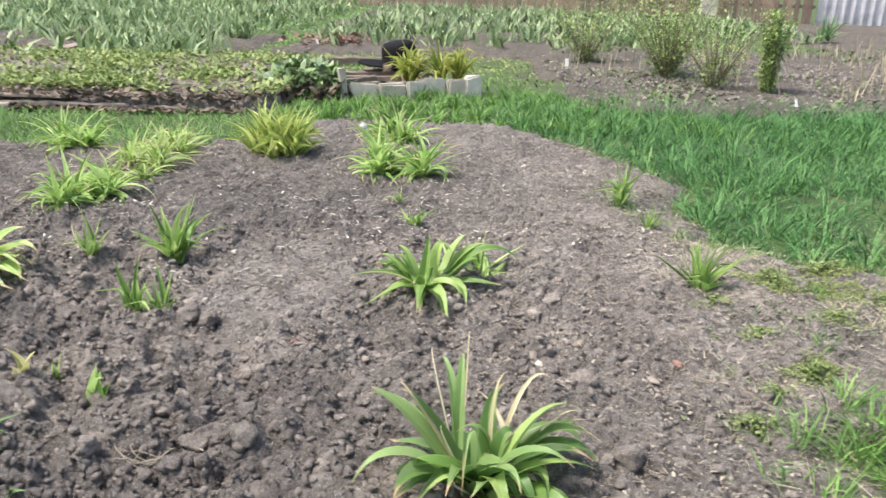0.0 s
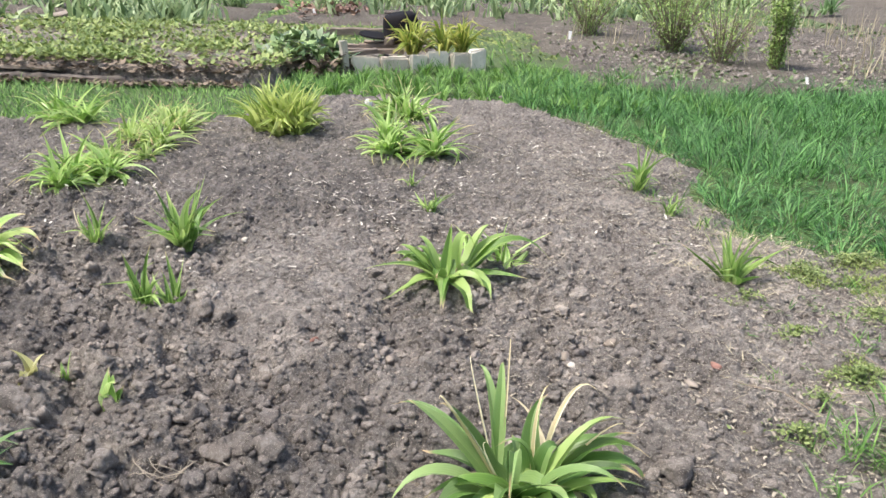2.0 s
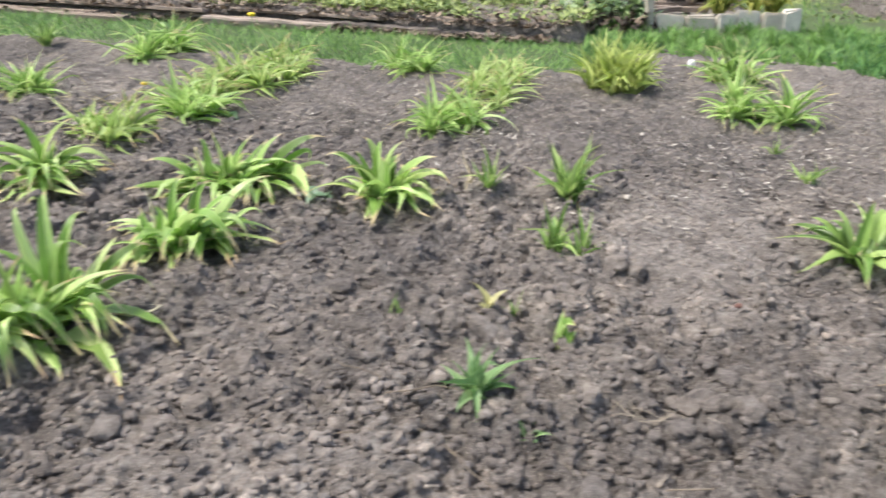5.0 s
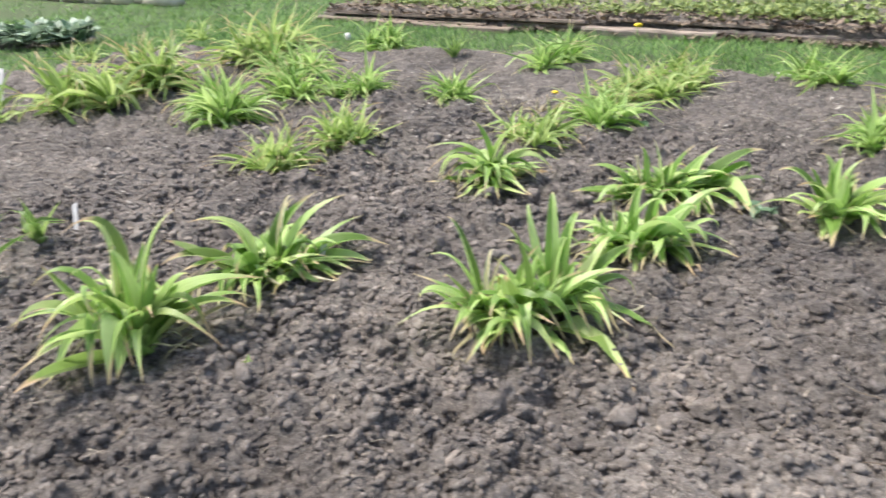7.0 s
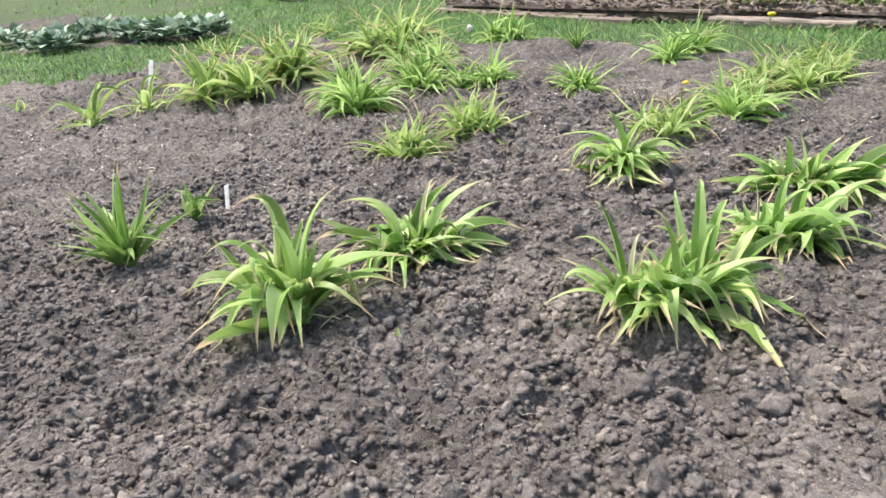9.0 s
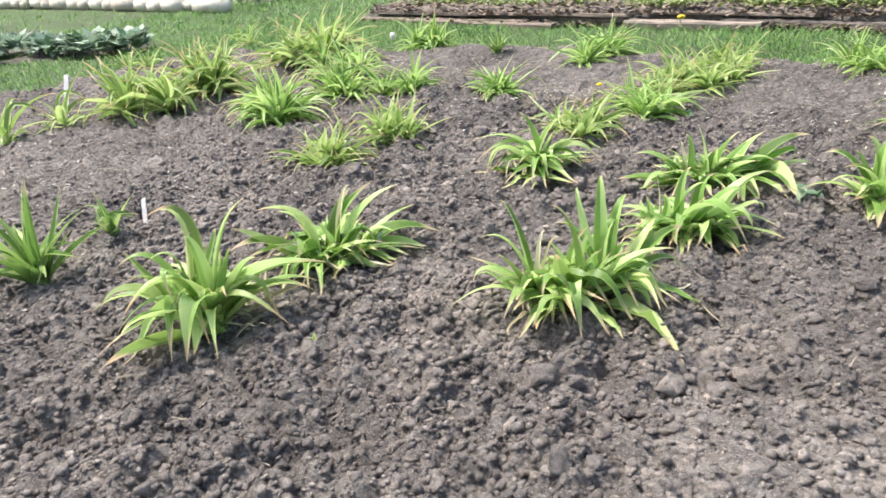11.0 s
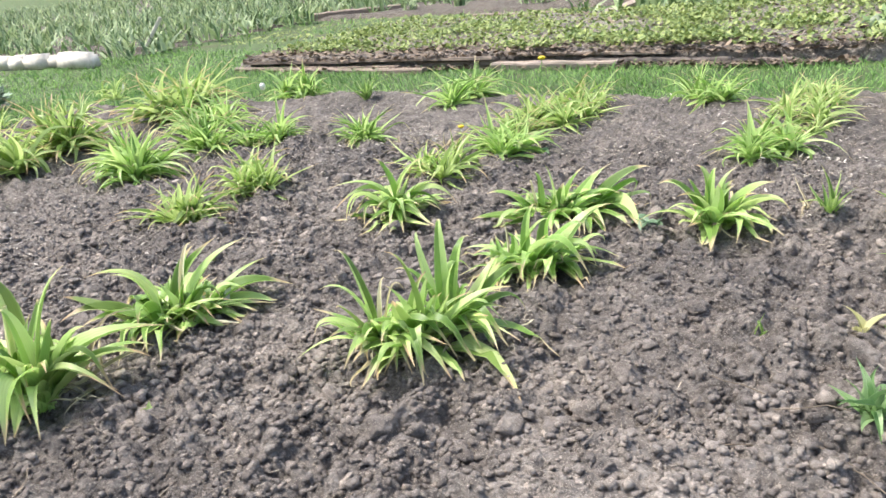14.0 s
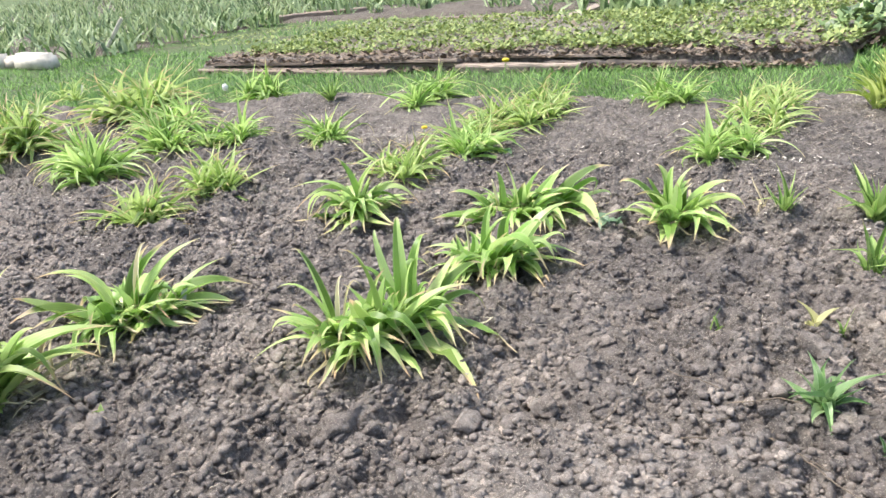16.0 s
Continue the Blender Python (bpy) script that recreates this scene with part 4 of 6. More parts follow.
MOSSY = leaf_material("mossy_turf_blades", (0.14, 0.20, 0.05), (0.29, 0.33, 0.10), (0.4, 0.36, 0.18), 0.95, 0.7, 0.15)
outside = lambda x, y, e=0.0: smooth(0.02 + e, -0.10 + e, bed_inside(x, y) + 0.10 * fbm(x * 6, y * 6, 2, 91))
LUSH = "long lush green lawn grass beside the bed"
grass(0.2, 4.0, 1.75, 5.35, 98000, lambda x, y: outside(x, y) * (0.35 + 0.65 * smooth(-0.25, 0.1, fbm(x * 2.5, y * 2.5, 3, 5))) * smooth(1.95, 2.3, y - 0.05 * x), (0.06, 0.16), 201, LUSH, lean=(0.1, 1.25), width=(0.0022, 0.0052), tuft=0.12, droop=1.9, fade=True)
grass(0.6, 3.6, 2.0, 5.0, 15000, lambda x, y: outside(x, y) * smooth(0.08, 0.2, fbm(x * 2.9, y * 2.9, 3, 28)), (0.11, 0.20), 214, LUSH, lean=(0.1, 0.9), width=(0.003, 0.006), tuft=0.08, droop=2.2)
grass(0.1, 2.4, 1.8, 4.6, 24000, lambda x, y: smooth(-0.14, -0.03, bed_inside(x, y)) * smooth(0.12, 0.0, bed_inside(x, y) + 0.14 * fbm(x * 4, y * 4, 3, 29)), (0.015, 0.05), 215, "thin short grass and weeds on trodden soil", mat=MOSSY, width=(0.0016, 0.004), lean=(0.4, 1.4), tuft=0.05)
grass(3.4, 9.0, 1.5, 5.3, 16000, lambda x, y: 0 * x + 1, (0.10, 0.2), 202, LUSH, width=(0.006, 0.010), fade=True)
grass(0.2, 1.7, 0.5, 1.6, 36000, lambda x, y: smooth(0.60, 0.85, x - 0.1 * (y - 1.1) + 0.2 * fbm(x * 4, y * 4, 2, 17)) * smooth(1.42, 1.15, y), (0.03, 0.085), 203, LUSH, mat=PATH_GRASS, lean=(0.2, 1.3), width=(0.0018, 0.0042), tuft=0.14, fade=True)
grass(0.4, 2.7, 0.8, 2.4, 18000, lambda x, y: smooth(0.5, 1.3, x) * smooth(0.0, 0.2, fbm(x * 3.3, y * 3.3, 3, 15)), (0.012, 0.045), 204, "thin short grass and weeds on trodden soil", mat=PATH_GRASS, width=(0.0015, 0.004), lean=(0.5, 1.4), tuft=0.08, fade=True)
grass(0.2, 2.6, 0.35, 2.6, 26000, lambda x, y: smooth(0.45, 1.0, x + 0.35 * fbm(x * 4, y * 4, 2, 18)) * smooth(-0.15, 0.15, fbm(x * 3.7, y * 3.7, 3, 23)), (0.02, 0.075), 211, "dry flattened thatch on trodden soil", mat=GRASS_DRY, width=(0.001, 0.0026), lean=(1.2, 1.5), name="dry_thatch", droop=0.15, lift=0.008, fade=True)
def strawberry_front(x):
    return 4.46 + 0.11 * smooth(-4.1, -3.4, x) + 0.06 * smooth(-2.0, -1.2, x)


PATH_LABEL = "green grass of the path behind the bed"
grass(-7.0, -0.4, 2.6, 4.66, 48000, lambda x, y: outside(x, y) * smooth(0.03, -0.03, y - strawberry_front(x) + 0.08 * fbm(x * 5, y * 5, 2, 35)) * (0.45 + 0.55 * smooth(-0.2, 0.1, fbm(x * 2, y * 2, 3, 6))), (0.03, 0.08), 205, PATH_LABEL, mat=PATH_GRASS, width=(0.003, 0.006))
grass(-1.0, 1.6, 4.2, 5.7, 22000, lambda x, y: outside(x, y), (0.03, 0.10), 206, PATH_LABEL, mat=PATH_GRASS, width=(0.004, 0.008), tuft=0.12)
grass(-9.5, -5.2, 0.4, 5.8, 30000, lambda x, y: outside(x, y) * (1 - 0.9 * smooth(0.05, 0.25, ((y - 1.42) * 1.4 - (x + 8.35) * 1.08) / 1.77) * smooth(3.4, 3.1, y)), (0.025, 0.07), 207, "green grass at the end of the bed", mat=PATH_GRASS, width=(0.005, 0.009), fade=True)
grass(-14, 12, -2.0, 9.5, 22000, lambda x, y: outside(x, y) * smooth(-0.3, 0.15, fbm(x * 1.1, y * 1.1, 3, 26)), (0.04, 0.10), 210, "short green garden grass between the beds", mat=PATH_GRASS, width=(0.008, 0.016), fade=True)
grass(-8.2, 1.2, 6.2, 9.4, 26000, lambda x, y: smooth(-0.4, -0.1, fbm(x * 1.2, y * 1.2, 3, 16)), (0.02, 0.06), 208, "low mossy yellow-green turf", mat=MOSSY, width=(0.012, 0.03), lean=(0.6, 1.3))
grass(-17.0, -8.4, 5.2, 13.5, 16000, lambda x, y: 0.8 + 0 * x, (0.03, 0.09), 212, "low weedy grass between the irises", mat=PATH_GRASS, width=(0.014, 0.03), lean=(0.5, 1.3))
grass(-11.0, 3.2, 8.6, 21.5, 40000, lambda x, y: smooth(-0.3, -0.05, fbm(x * 0.9, y * 0.9, 3, 27)), (0.03, 0.08), 213, "low weedy grass between the irises", mat=PATH_GRASS, width=(0.02, 0.045), lean=(0.5, 1.3))
moss_spots = [(0.88, 1.93, 0.07), (1.10, 2.03, 0.07), (1.04, 1.88, 0.08), (0.81, 1.47, 0.04)]
mossy = lambda x, y: np.max([smooth(1.3, 0.5, np.hypot(x - cx, y - cy) / r + 1.2 * fbm(x * 14, y * 14, 2, 19)) for cx, cy, r in moss_spots], axis=0)
grass(0.6, 1.5, 1.1, 2.2, 90000, mossy, (0.004, 0.012), 209, "bright yellow-green moss on trodden soil", mat=MOSSY, width=(0.0015, 0.0035), lean=(0.2, 1.2), name="moss", lift=0.004)


# ---- other beds ----
def soil_patch(name, x0, x1, y0, y1, z, label, step=0.07, seed=0, mat=None, line=None):
    ax, ay = np.linspace(x0, x1, int((x1 - x0) / step)), np.linspace(y0, y1, int((y1 - y0) / step))
    px, py = np.meshgrid(ax, ay)
    edge = np.minimum(np.minimum(px - x0, x1 - px), np.minimum(py - y0, y1 - py))
    if line:
        (lx, ly), (mx, my) = line
        edge = np.minimum(edge, ((py - ly) * (mx - lx) - (px - lx) * (my - ly)) / math.hypot(mx - lx, my - ly))
    edge = edge + 0.35 * fbm(px * 1.6, py * 1.6, 3, seed + 5) - 0.12
    pz = z + 0.06 * fbm(px * 2.3, py * 2.3, 3, seed) + 0.035 * fbm(px * 11, py * 11, 3, seed + 1) - (0.12 + z) * smooth(0.1, -0.15, edge)
    ob = new(name, mesh_from(name, np.stack([px, py, pz], -1).reshape(-1, 3), grid_faces(len(ax), len(ay)), mat or DAMP_SOIL))
    return tagged(ob, label, "soil", kind="structure")


soil_patch("soil_bed_shrubs", 0.7, 8.5, 4.85, 9.8, 0.0, "bare grey-brown soil under the young shrubs", seed=301)
soil_patch("soil_bed_left", -11.5, -6.75, 1.0, 3.4, -0.04, "dark damp soil of a bed with leafy greens", seed=302, line=((-8.35, 1.42), (-6.95, 2.5)))
soil_patch("soil_bed_fence", 4.9, 14.0, 9.2, 17.5, -0.01, "bare grey-brown soil before the corrugated fence", 0.14, 306)
soil_patch("soil_bed_iris_middle", -2.0, 2.6, 8.2, 19.5, 0.0, "dark soil between rows of irises", 0.12, 303)
soil_patch("soil_bed_iris_back", -9.5, -2.0, 8.3, 10.4, 0.0, "dark soil between rows of irises", 0.12, 304)
soil_patch("soil_bed_iris_left", -32.0, -8.6, 5.2, 24.0, 0.0, "dark soil between rows of irises", 0.3, 305)


def strawberry_height(x, y):
    return 0.055 + 0.03 * fbm(x * 2.3, y * 2.3, 3, 311)


ax, ay = np.linspace(-6.1, -1.0, 130), np.linspace(4.40, 7.1, 70)
px, py = np.meshgrid(ax, ay)
edge = np.minimum(np.minimum(px + 6.1, -1.0 - px), np.minimum(py - strawberry_front(px), 7.1 - py))
pz = strawberry_height(px, py) + 0.02 * fbm(px * 12, py * 12, 3, 312) - 0.16 * smooth(0.12, 0.0, edge)
tagged(new("soil_bed_strawberry", mesh_from("soil_bed_strawberry", np.stack([px, py, pz], -1).reshape(-1, 3), grid_faces(130, 70), SOIL)),
       "raised soil bed of strawberries edged with old planks", "soil", kind="structure")


def ground_leaves(name, mat, x, y, z, size, seed, label, category="plants", rise=(0.5, 1.5)):
    """Small broad leaves lying at all angles."""
    rng = np.random.default_rng(seed)
    k = len(x)
    return tagged(new(name, blades(name, mat, x, y, z, size, size * rng.uniform(0.55, 0.9, k), rng.uniform(*rise, k), seed, 0.6, 0.8)), label, category, kind="stuff")


rng = np.random.default_rng(31)
x, y = scatter(rng, 50000, -5.8, -1.0, 4.66, 6.9, lambda x, y: (0.15 + 0.85 * smooth(-0.10, 0.14, fbm(x * 2.4, y * 2.4, 3, 313))) * (0.5 + 0.5 * smooth(6.9, 5.2, y)))
ground_leaves("strawberry_plants", STRAWB, x, y, strawberry_height(x, y) + rng.uniform(0, 0.05, len(x)), rng.uniform(0.016, 0.042, len(x)), 32,
              "low pale green strawberry plants with some reddish old leaves", "strawberries")
DEAD = leaf_material("dead_leaves", (0.11, 0.08, 0.058), (0.25, 0.19, 0.135), (0.4, 0.3, 0.2), 1.0, 0.85, 0.05)
x, y = scatter(rng, 10500, -5.95, -1.0, 4.4, 6.8, lambda x, y: smooth(0.0, 0.04, y - strawberry_front(x)) * (smooth(5.25, 4.6, y) * 0.85 + 0.15))
ground_leaves("dead_leaves", DEAD, x, y, strawberry_height(x, y) + rng.uniform(0, 0.02, len(x)), rng.uniform(0.025, 0.06, len(x)), 33,
              "brown withered leaves between the strawberries", "dead leaves", (0.9, 1.6))


def irises(x0, x1, y0, y1, clumps, tall, seed, rows=None):
    rng = np.random.default_rng(seed)
    cx, cy = rng.uniform(x0, x1, clumps), rng.uniform(y0, y1, clumps)
    if rows:
        cy = y0 + np.round((cy - y0) / rows) * rows + rng.normal(0, 0.10, clumps)
    per = 9
    x = np.repeat(cx, per) + rng.normal(0, 0.06, clumps * per)
    y = np.repeat(cy, per) + rng.normal(0, 0.05, clumps * per)
    k = len(x)
    ob = new("iris_bed_plants", blades("iris_bed_plants", IRIS, x, y, np.full(k, -0.01), rng.uniform(*tall, k), rng.uniform(0.022, 0.048, k),
                                       np.abs(rng.normal(0, 0.45, k)), seed + 1, 1.0, 1.3))
    return tagged(ob, "dense rows of upright pale green iris leaves", "irises", kind="stuff")


irises(-16.0, -8.4, 5.3, 13.0, 700, (0.15, 0.33), 401, 0.55)
irises(-30.0, -13.0, 4.9, 22.0, 900, (0.2, 0.42), 406, 0.7)
irises(-9.0, -2.3, 8.9, 21.0, 700, (0.13, 0.30), 402, 0.6)
irises(-3.9, -2.3, 7.2, 8.9, 60, (0.16, 0.32), 403, 0.5)
irises(-1.5, 2.6, 9.3, 19.0, 380, (0.14, 0.30), 404, 0.7)
irises(2.6, 5.4, 11.5, 17.0, 150, (0.16, 0.32), 405, 0.8)


# ---- old planks along the strawberry bed ----
def wood_material(name, dark, light, scale=14.0):
    m, n, l, b = material(name, 0.85)
    tc = n.new("ShaderNodeTexCoord").outputs["Object"]
    mp = n.new("ShaderNodeMapping")
    mp.inputs["Scale"].default_value = (0.6, 9, 9)
    l.new(tc, mp.inputs[0])
    grain = noise_tex(n, l, mp.outputs[0], scale, 6, 0.65)
    col = ramp(n, l, grain, [(0.3, dark), (0.7, light)])
    rnd = n.new("ShaderNodeObjectInfo").outputs["Random"]
    col = mix(n, l, 1.0, col, ramp(n, l, rnd, [(0.0, (0.7, 0.7, 0.7)), (1.0, (1.3, 1.27, 1.22))]), "MULTIPLY")
    l.new(col, b.inputs["Base Color"])
    bump(n, l, b, grain, 0.7, 0.004)
    return m


OLD_WOOD = wood_material("weathered_wood", (0.10, 0.075, 0.06), (0.33, 0.265, 0.21))


def beam(length, depth, height, seed, cuts=14):
    """A worn plank along x, with uneven edges and a split end."""
    rng = random.Random(seed)
    bm = bmesh.new()
    rings = []
    for i in range(cuts + 1):
        t = -0.5 + i / cuts
        j = lambda a: rng.uniform(-a, a)
        h, d = height * (1 + 0.06 * j(1)), depth * (1 + 0.06 * j(1))
        o = 0.02 * height * math.sin(5 * t + seed)
        ring = [(t * length + j(0.012), -d / 2 + j(0.003), 0), (t * length + j(0.012), d / 2, 0), (t * length, d / 2 + j(0.003), 0.86 * h + o),
                (t * length, d * 0.36, h + o), (t * length, -d * 0.36, h + o + j(0.004)), (t * length, -d / 2 + j(0.003), 0.84 * h + o)]
        rings.append([bm.verts.new(p) for p in ring])
    for a, b in zip(rings, rings[1:]):
        for k in range(6):
            bm.faces.new((a[k], a[(k + 1) % 6], b[(k + 1) % 6], b[k]))
    bm.faces.new(rings[0])
    bm.faces.new(rings[-1][::-1])
    bmesh.ops.recalc_face_normals(bm, faces=bm.faces)
    return bm


PALE_WOOD = wood_material("bleached_wood", (0.15, 0.12, 0.098), (0.36, 0.30, 0.25))
edging = tagged(new("plank_edging"), "weathered grey-brown planks edging the strawberry bed", "plank edging")
edging.location = (0, 0, 0)
for x, y, z, length, depth, height, turn, roll in [(-5.1, 4.33, -0.05, 1.75, 0.05, 0.06, 0.5, 0.05), (-4.7, 4.27, -0.05, 1.5, 0.07, 0.055, -1.0, 0.0),
                                             (-3.55, 4.33, -0.05, 1.45, 0.05, 0.07, -0.8, -0.10), (-3.0, 4.27, -0.05, 0.9, 0.05, 0.07, 1.5, 0.1),
                                             (-2.35, 4.34, -0.05, 0.95, 0.04, 0.075, 0.6, -0.05), 
                                             (-1.8, 4.36, -0.05, 0.5, 0.06, 0.06, 2.0, 0.0), (-5.3, 4.39, 0.025, 1.2, 0.12, 0.022, -0.6, -0.15),
                                             (-4.1, 4.40, 0.03, 1.3, 0.11, 0.02, 0.9, -0.2), (-2.8, 4.40, 0.035, 1.1, 0.10, 0.02, -1.1, -0.2)]:
    p = part("plank", beam(length, depth, height, int(100 * abs(x))), PALE_WOOD if x > -3.2 else OLD_WOOD, edging)
    p.matrix_basis = pose(x, y + float(strawberry_front(np.array(x))) - 4.34, z - 0.016, math.degrees(roll), 0, turn)
rear = tagged(new("plank", None), "long weathered plank lying behind the mossy turf", "plank")
rear.location = (-8.3, 8.8, -0.03)
# broken bark and withered leaves along the planks
rng = np.random.default_rng(37)
x = rng.uniform(-5.9, -1.2, 2600)
y = strawberry_front(x) + rng.normal(-0.01, 0.045, 2600)
ground_leaves("bark_scraps", DEAD, x, y, np.where(y > strawberry_front(x), 0.03, -0.035) + rng.uniform(0, 0.02, 2600), rng.uniform(0.015, 0.05, 2600), 38, "broken bark and withered leaves along old planks", "dead leaves", (0.8, 1.7))
p = part("board", beam(1.5, 0.12, 0.09, 77), OLD_WOOD, rear)
p.rotation_euler = (0, 0, radians(36))
ob = part("board", beam(0.55, 0.16, 0.05, 31, 6), PALE_WOOD)
ob.matrix_basis = pose(-3.73, 7.92, -0.01, 8, -14, 20)
tagged(ob, "short pale bleached board lying beside the irises", "board")
for x, y, length, turn in [(-3.45, 6.9, 1.3, 12), (-4.9, 7.5, 1.1, -6), (-0.9, 7.4, 1.4, 4)]:
    ob = part("log", beam(length, 0.07, 0.06, int(50 * length)), OLD_WOOD)
    ob.matrix_basis = pose(x, y, -0.03, 0, 0, turn)
    tagged(ob, "thin weathered log lying on mossy ground", "log")

RUSTY = leaf_material("rusty_leaves", (0.15, 0.085, 0.065), (0.27, 0.17, 0.125), (0.4, 0.3, 0.2), 1.0, 0.85, 0.05)
rng = np.random.default_rng(34)
k = 260
ground_leaves("dead_leaf_pile", RUSTY, -1.35 + 0.25 * rng.normal(size=k), 9.4 + 0.35 * rng.normal(size=k), 0.05 * rng.random(k), rng.uniform(0.04, 0.09, k), 35,
              "reddish-brown heap of withered leaves beside the irises", "dead leaves", (0.6, 1.6))


# ---- raised bed edged with pale slabs, with tulips, a bucket and a leafy heap ----
def stone_material(name, dark, light, scale=12.0):
    m, n, l, b = material(name, 0.9)
    pos = n.new("ShaderNodeNewGeometry").outputs["Position"]
    col = ramp(n, l, noise_tex(n, l, pos, scale, 6, 0.65), [(0.3, dark), (0.65, light)])
    rnd = n.new("ShaderNodeObjectInfo").outputs["Random"]
    col = mix(n, l, 1.0, col, ramp(n, l, rnd, [(0.0, (0.72, 0.70, 0.68)), (1.0, (1.15, 1.15, 1.15))]), "MULTIPLY")
    l.new(col, b.inputs["Base Color"])
    bump(n, l, b, noise_tex(n, l, pos, 60, 5), 0.5, 0.004)
    return m


def plain(name, colour, rough=0.6, vary=0.2):
    m, n, l, b = material(name, rough)
    pos = n.new("ShaderNodeNewGeometry").outputs["Position"]
    lo, hi = tuple(c * (1 - vary) for c in colour), tuple(min(1, c * (1 + vary)) for c in colour)
    l.new(ramp(n, l, noise_tex(n, l, pos, 30, 4), [(0.35, lo), (0.65, hi)]), b.inputs["Base Color"])
    return m


SLAB = stone_material("pale_slabs", (0.50, 0.44, 0.36), (0.74, 0.66, 0.55))
WHITE_STONE = stone_material("whitewashed_stones", (0.50, 0.455, 0.385), (0.74, 0.68, 0.58))
GREY_WOOD = wood_material("grey_stake_wood", (0.36, 0.33, 0.27), (0.62, 0.57, 0.48))
BLACK_PLASTIC = plain("black_plastic", (0.008, 0.007, 0.008), 0.8)
BLACK_PLASTIC.node_tree.nodes["Principled BSDF"].inputs["Specular IOR Level"].default_value = 0.15
WHITE_TAG = plain("white_plastic_tag", (0.58, 0.57, 0.54), 0.6, 0.08)
PETAL = plain("white_petal", (0.82, 0.82, 0.78), 0.6, 0.05)
DANDELION = plain("dandelion_yellow", (0.85, 0.62, 0.03), 0.7, 0.12)
STEM = plain("green_stem", (0.20, 0.33, 0.09), 0.6)
PEBBLE = stone_material("pale_pebble", (0.20, 0.165, 0.13), (0.34, 0.29, 0.235), 40)
BRICK_CHIP = stone_material("brick_chip", (0.19, 0.10, 0.08), (0.30, 0.16, 0.125), 60)
ROOT = plain("dry_root", (0.34, 0.29, 0.22), 0.9)
TWIG = plain("dry_twig", (0.22, 0.175, 0.125), 0.9)


def slab(w, d, h, seed, bevel=0.012):
    rng = random.Random(seed)
    bm = bmesh.new()
    bmesh.ops.create_cube(bm, size=1.0)
    for v in bm.verts:
        v.co = (v.co.x * w + w * rng.uniform(-0.06, 0.06), v.co.y * d + d * rng.uniform(-0.12, 0.12), (v.co.z + 0.5) * h + (h * rng.uniform(-0.1, 0.1) if v.co.z > 0 else 0))
    bmesh.ops.bevel(bm, geom=bm.edges[:], offset=bevel, segments=2, affect="EDGES")
    return bm


raised = tagged(new("raised_bed"), "small raised bed edged with pale upright slabs and a stake", "raised bed")
raised.location = (-0.68, 5.22, -0.085)
raised.rotation_euler = (0, 0, radians(22))
for i, (wide, tall) in enumerate([(0.20, 0.15), (0.19, 0.15), (0.13, 0.16), (0.16, 0.18), (0.14, 0.17), (0.13, 0.19)]):
    at = 0.13 + [0, 0.20, 0.365, 0.515, 0.67, 0.81][i]
    p = part("slab", slab(wide, 0.045, tall, 40 + i), SLAB if i in (0, 1, 4) else WHITE_STONE, raised)
    p.matrix_basis = pose(at, 0.0, 0, -6 + 3 * (i % 3), 2 * (-1) ** i, 3 * (i % 2))
stake_bm = beam(0.26, 0.05, 0.045, 12, 5)
p = part("stake", stake_bm, GREY_WOOD, raised, "grey split wooden corner stake")
p.matrix_basis = pose(0.0, -0.01, 0.13, 4, -94, 0)
bm = bmesh.new()
rng_r = random.Random(8)
bmesh.ops.create_grid(bm, x_segments=16, y_segments=16, size=0.5)
for v in bm.verts:
    e = max(abs(v.co.x), abs(v.co.y))
    v.co = (0.48 + v.co.x * 0.92, 0.45 + v.co.y * 0.86, (0.115 if e < 0.47 else 0.0) + rng_r.uniform(-0.012, 0.012))
part("soil_fill", bm, SOIL, raised)
for i, (x, y, length, turn) in enumerate([(0.12, 0.25, 0.34, 8), (0.30, 0.34, 0.40, -14), (0.2, 0.62, 0.5, 5), (0.85, 0.75, 0.45, 84)]):
    p = part("branch", beam(length, 0.04, 0.035, 60 + i, 8), OLD_WOOD, raised)
    p.matrix_basis = pose(x, y, 0.125, 0, 4 * (i - 1), turn)

# an upturned black bucket with a flat lid leaning beside it
bucket = tagged(new("bucket"), "upturned black plastic bucket on the raised bed", "bucket")
bucket.location = (-0.36, 6.02, 0.125)
bm = bmesh.new()
prof = [(0.155, 0.0), (0.158, 0.012), (0.150, 0.016), (0.138, 0.12), (0.128, 0.17), (0.105, 0.19), (0.0, 0.195)]
rings = [[bm.verts.new((r * math.cos(a * math.pi / 12), r * math.sin(a * math.pi / 12), z)) for a in range(24)] for r, z in prof[:-1]]
for a, b in zip(rings, rings[1:]):
    for k in range(24):
        bm.faces.new((a[k], a[(k + 1) % 24], b[(k + 1) % 24], b[k]))
bm.faces.new(rings[-1])
p = part("shell", bm, BLACK_PLASTIC, bucket)
for f in p.data.polygons:
    f.use_smooth = True
p.matrix_basis = pose(0, 0, 0, 6, -9, 0) @ Matrix.Diagonal((0.95, 0.95, 0.85, 1))
crate = tagged(new("timber_stack"), "short stack of dark old timber under the bucket", "timber stack")
crate.location = (-0.42, 6.0, 0.03)
for i, (dx, dy, turn) in enumerate([(0, -0.09, 4), (0.02, 0.09, -3), (-0.02, 0.0, 86), (0.12, 0.0, 93)]):
    p = part("timber", beam(0.5 if i < 2 else 0.34, 0.06, 0.048, 70 + i, 6), OLD_WOOD, crate)
    p.matrix_basis = pose(dx, dy, 0.0 if i < 2 else 0.047, 0, 0, turn)
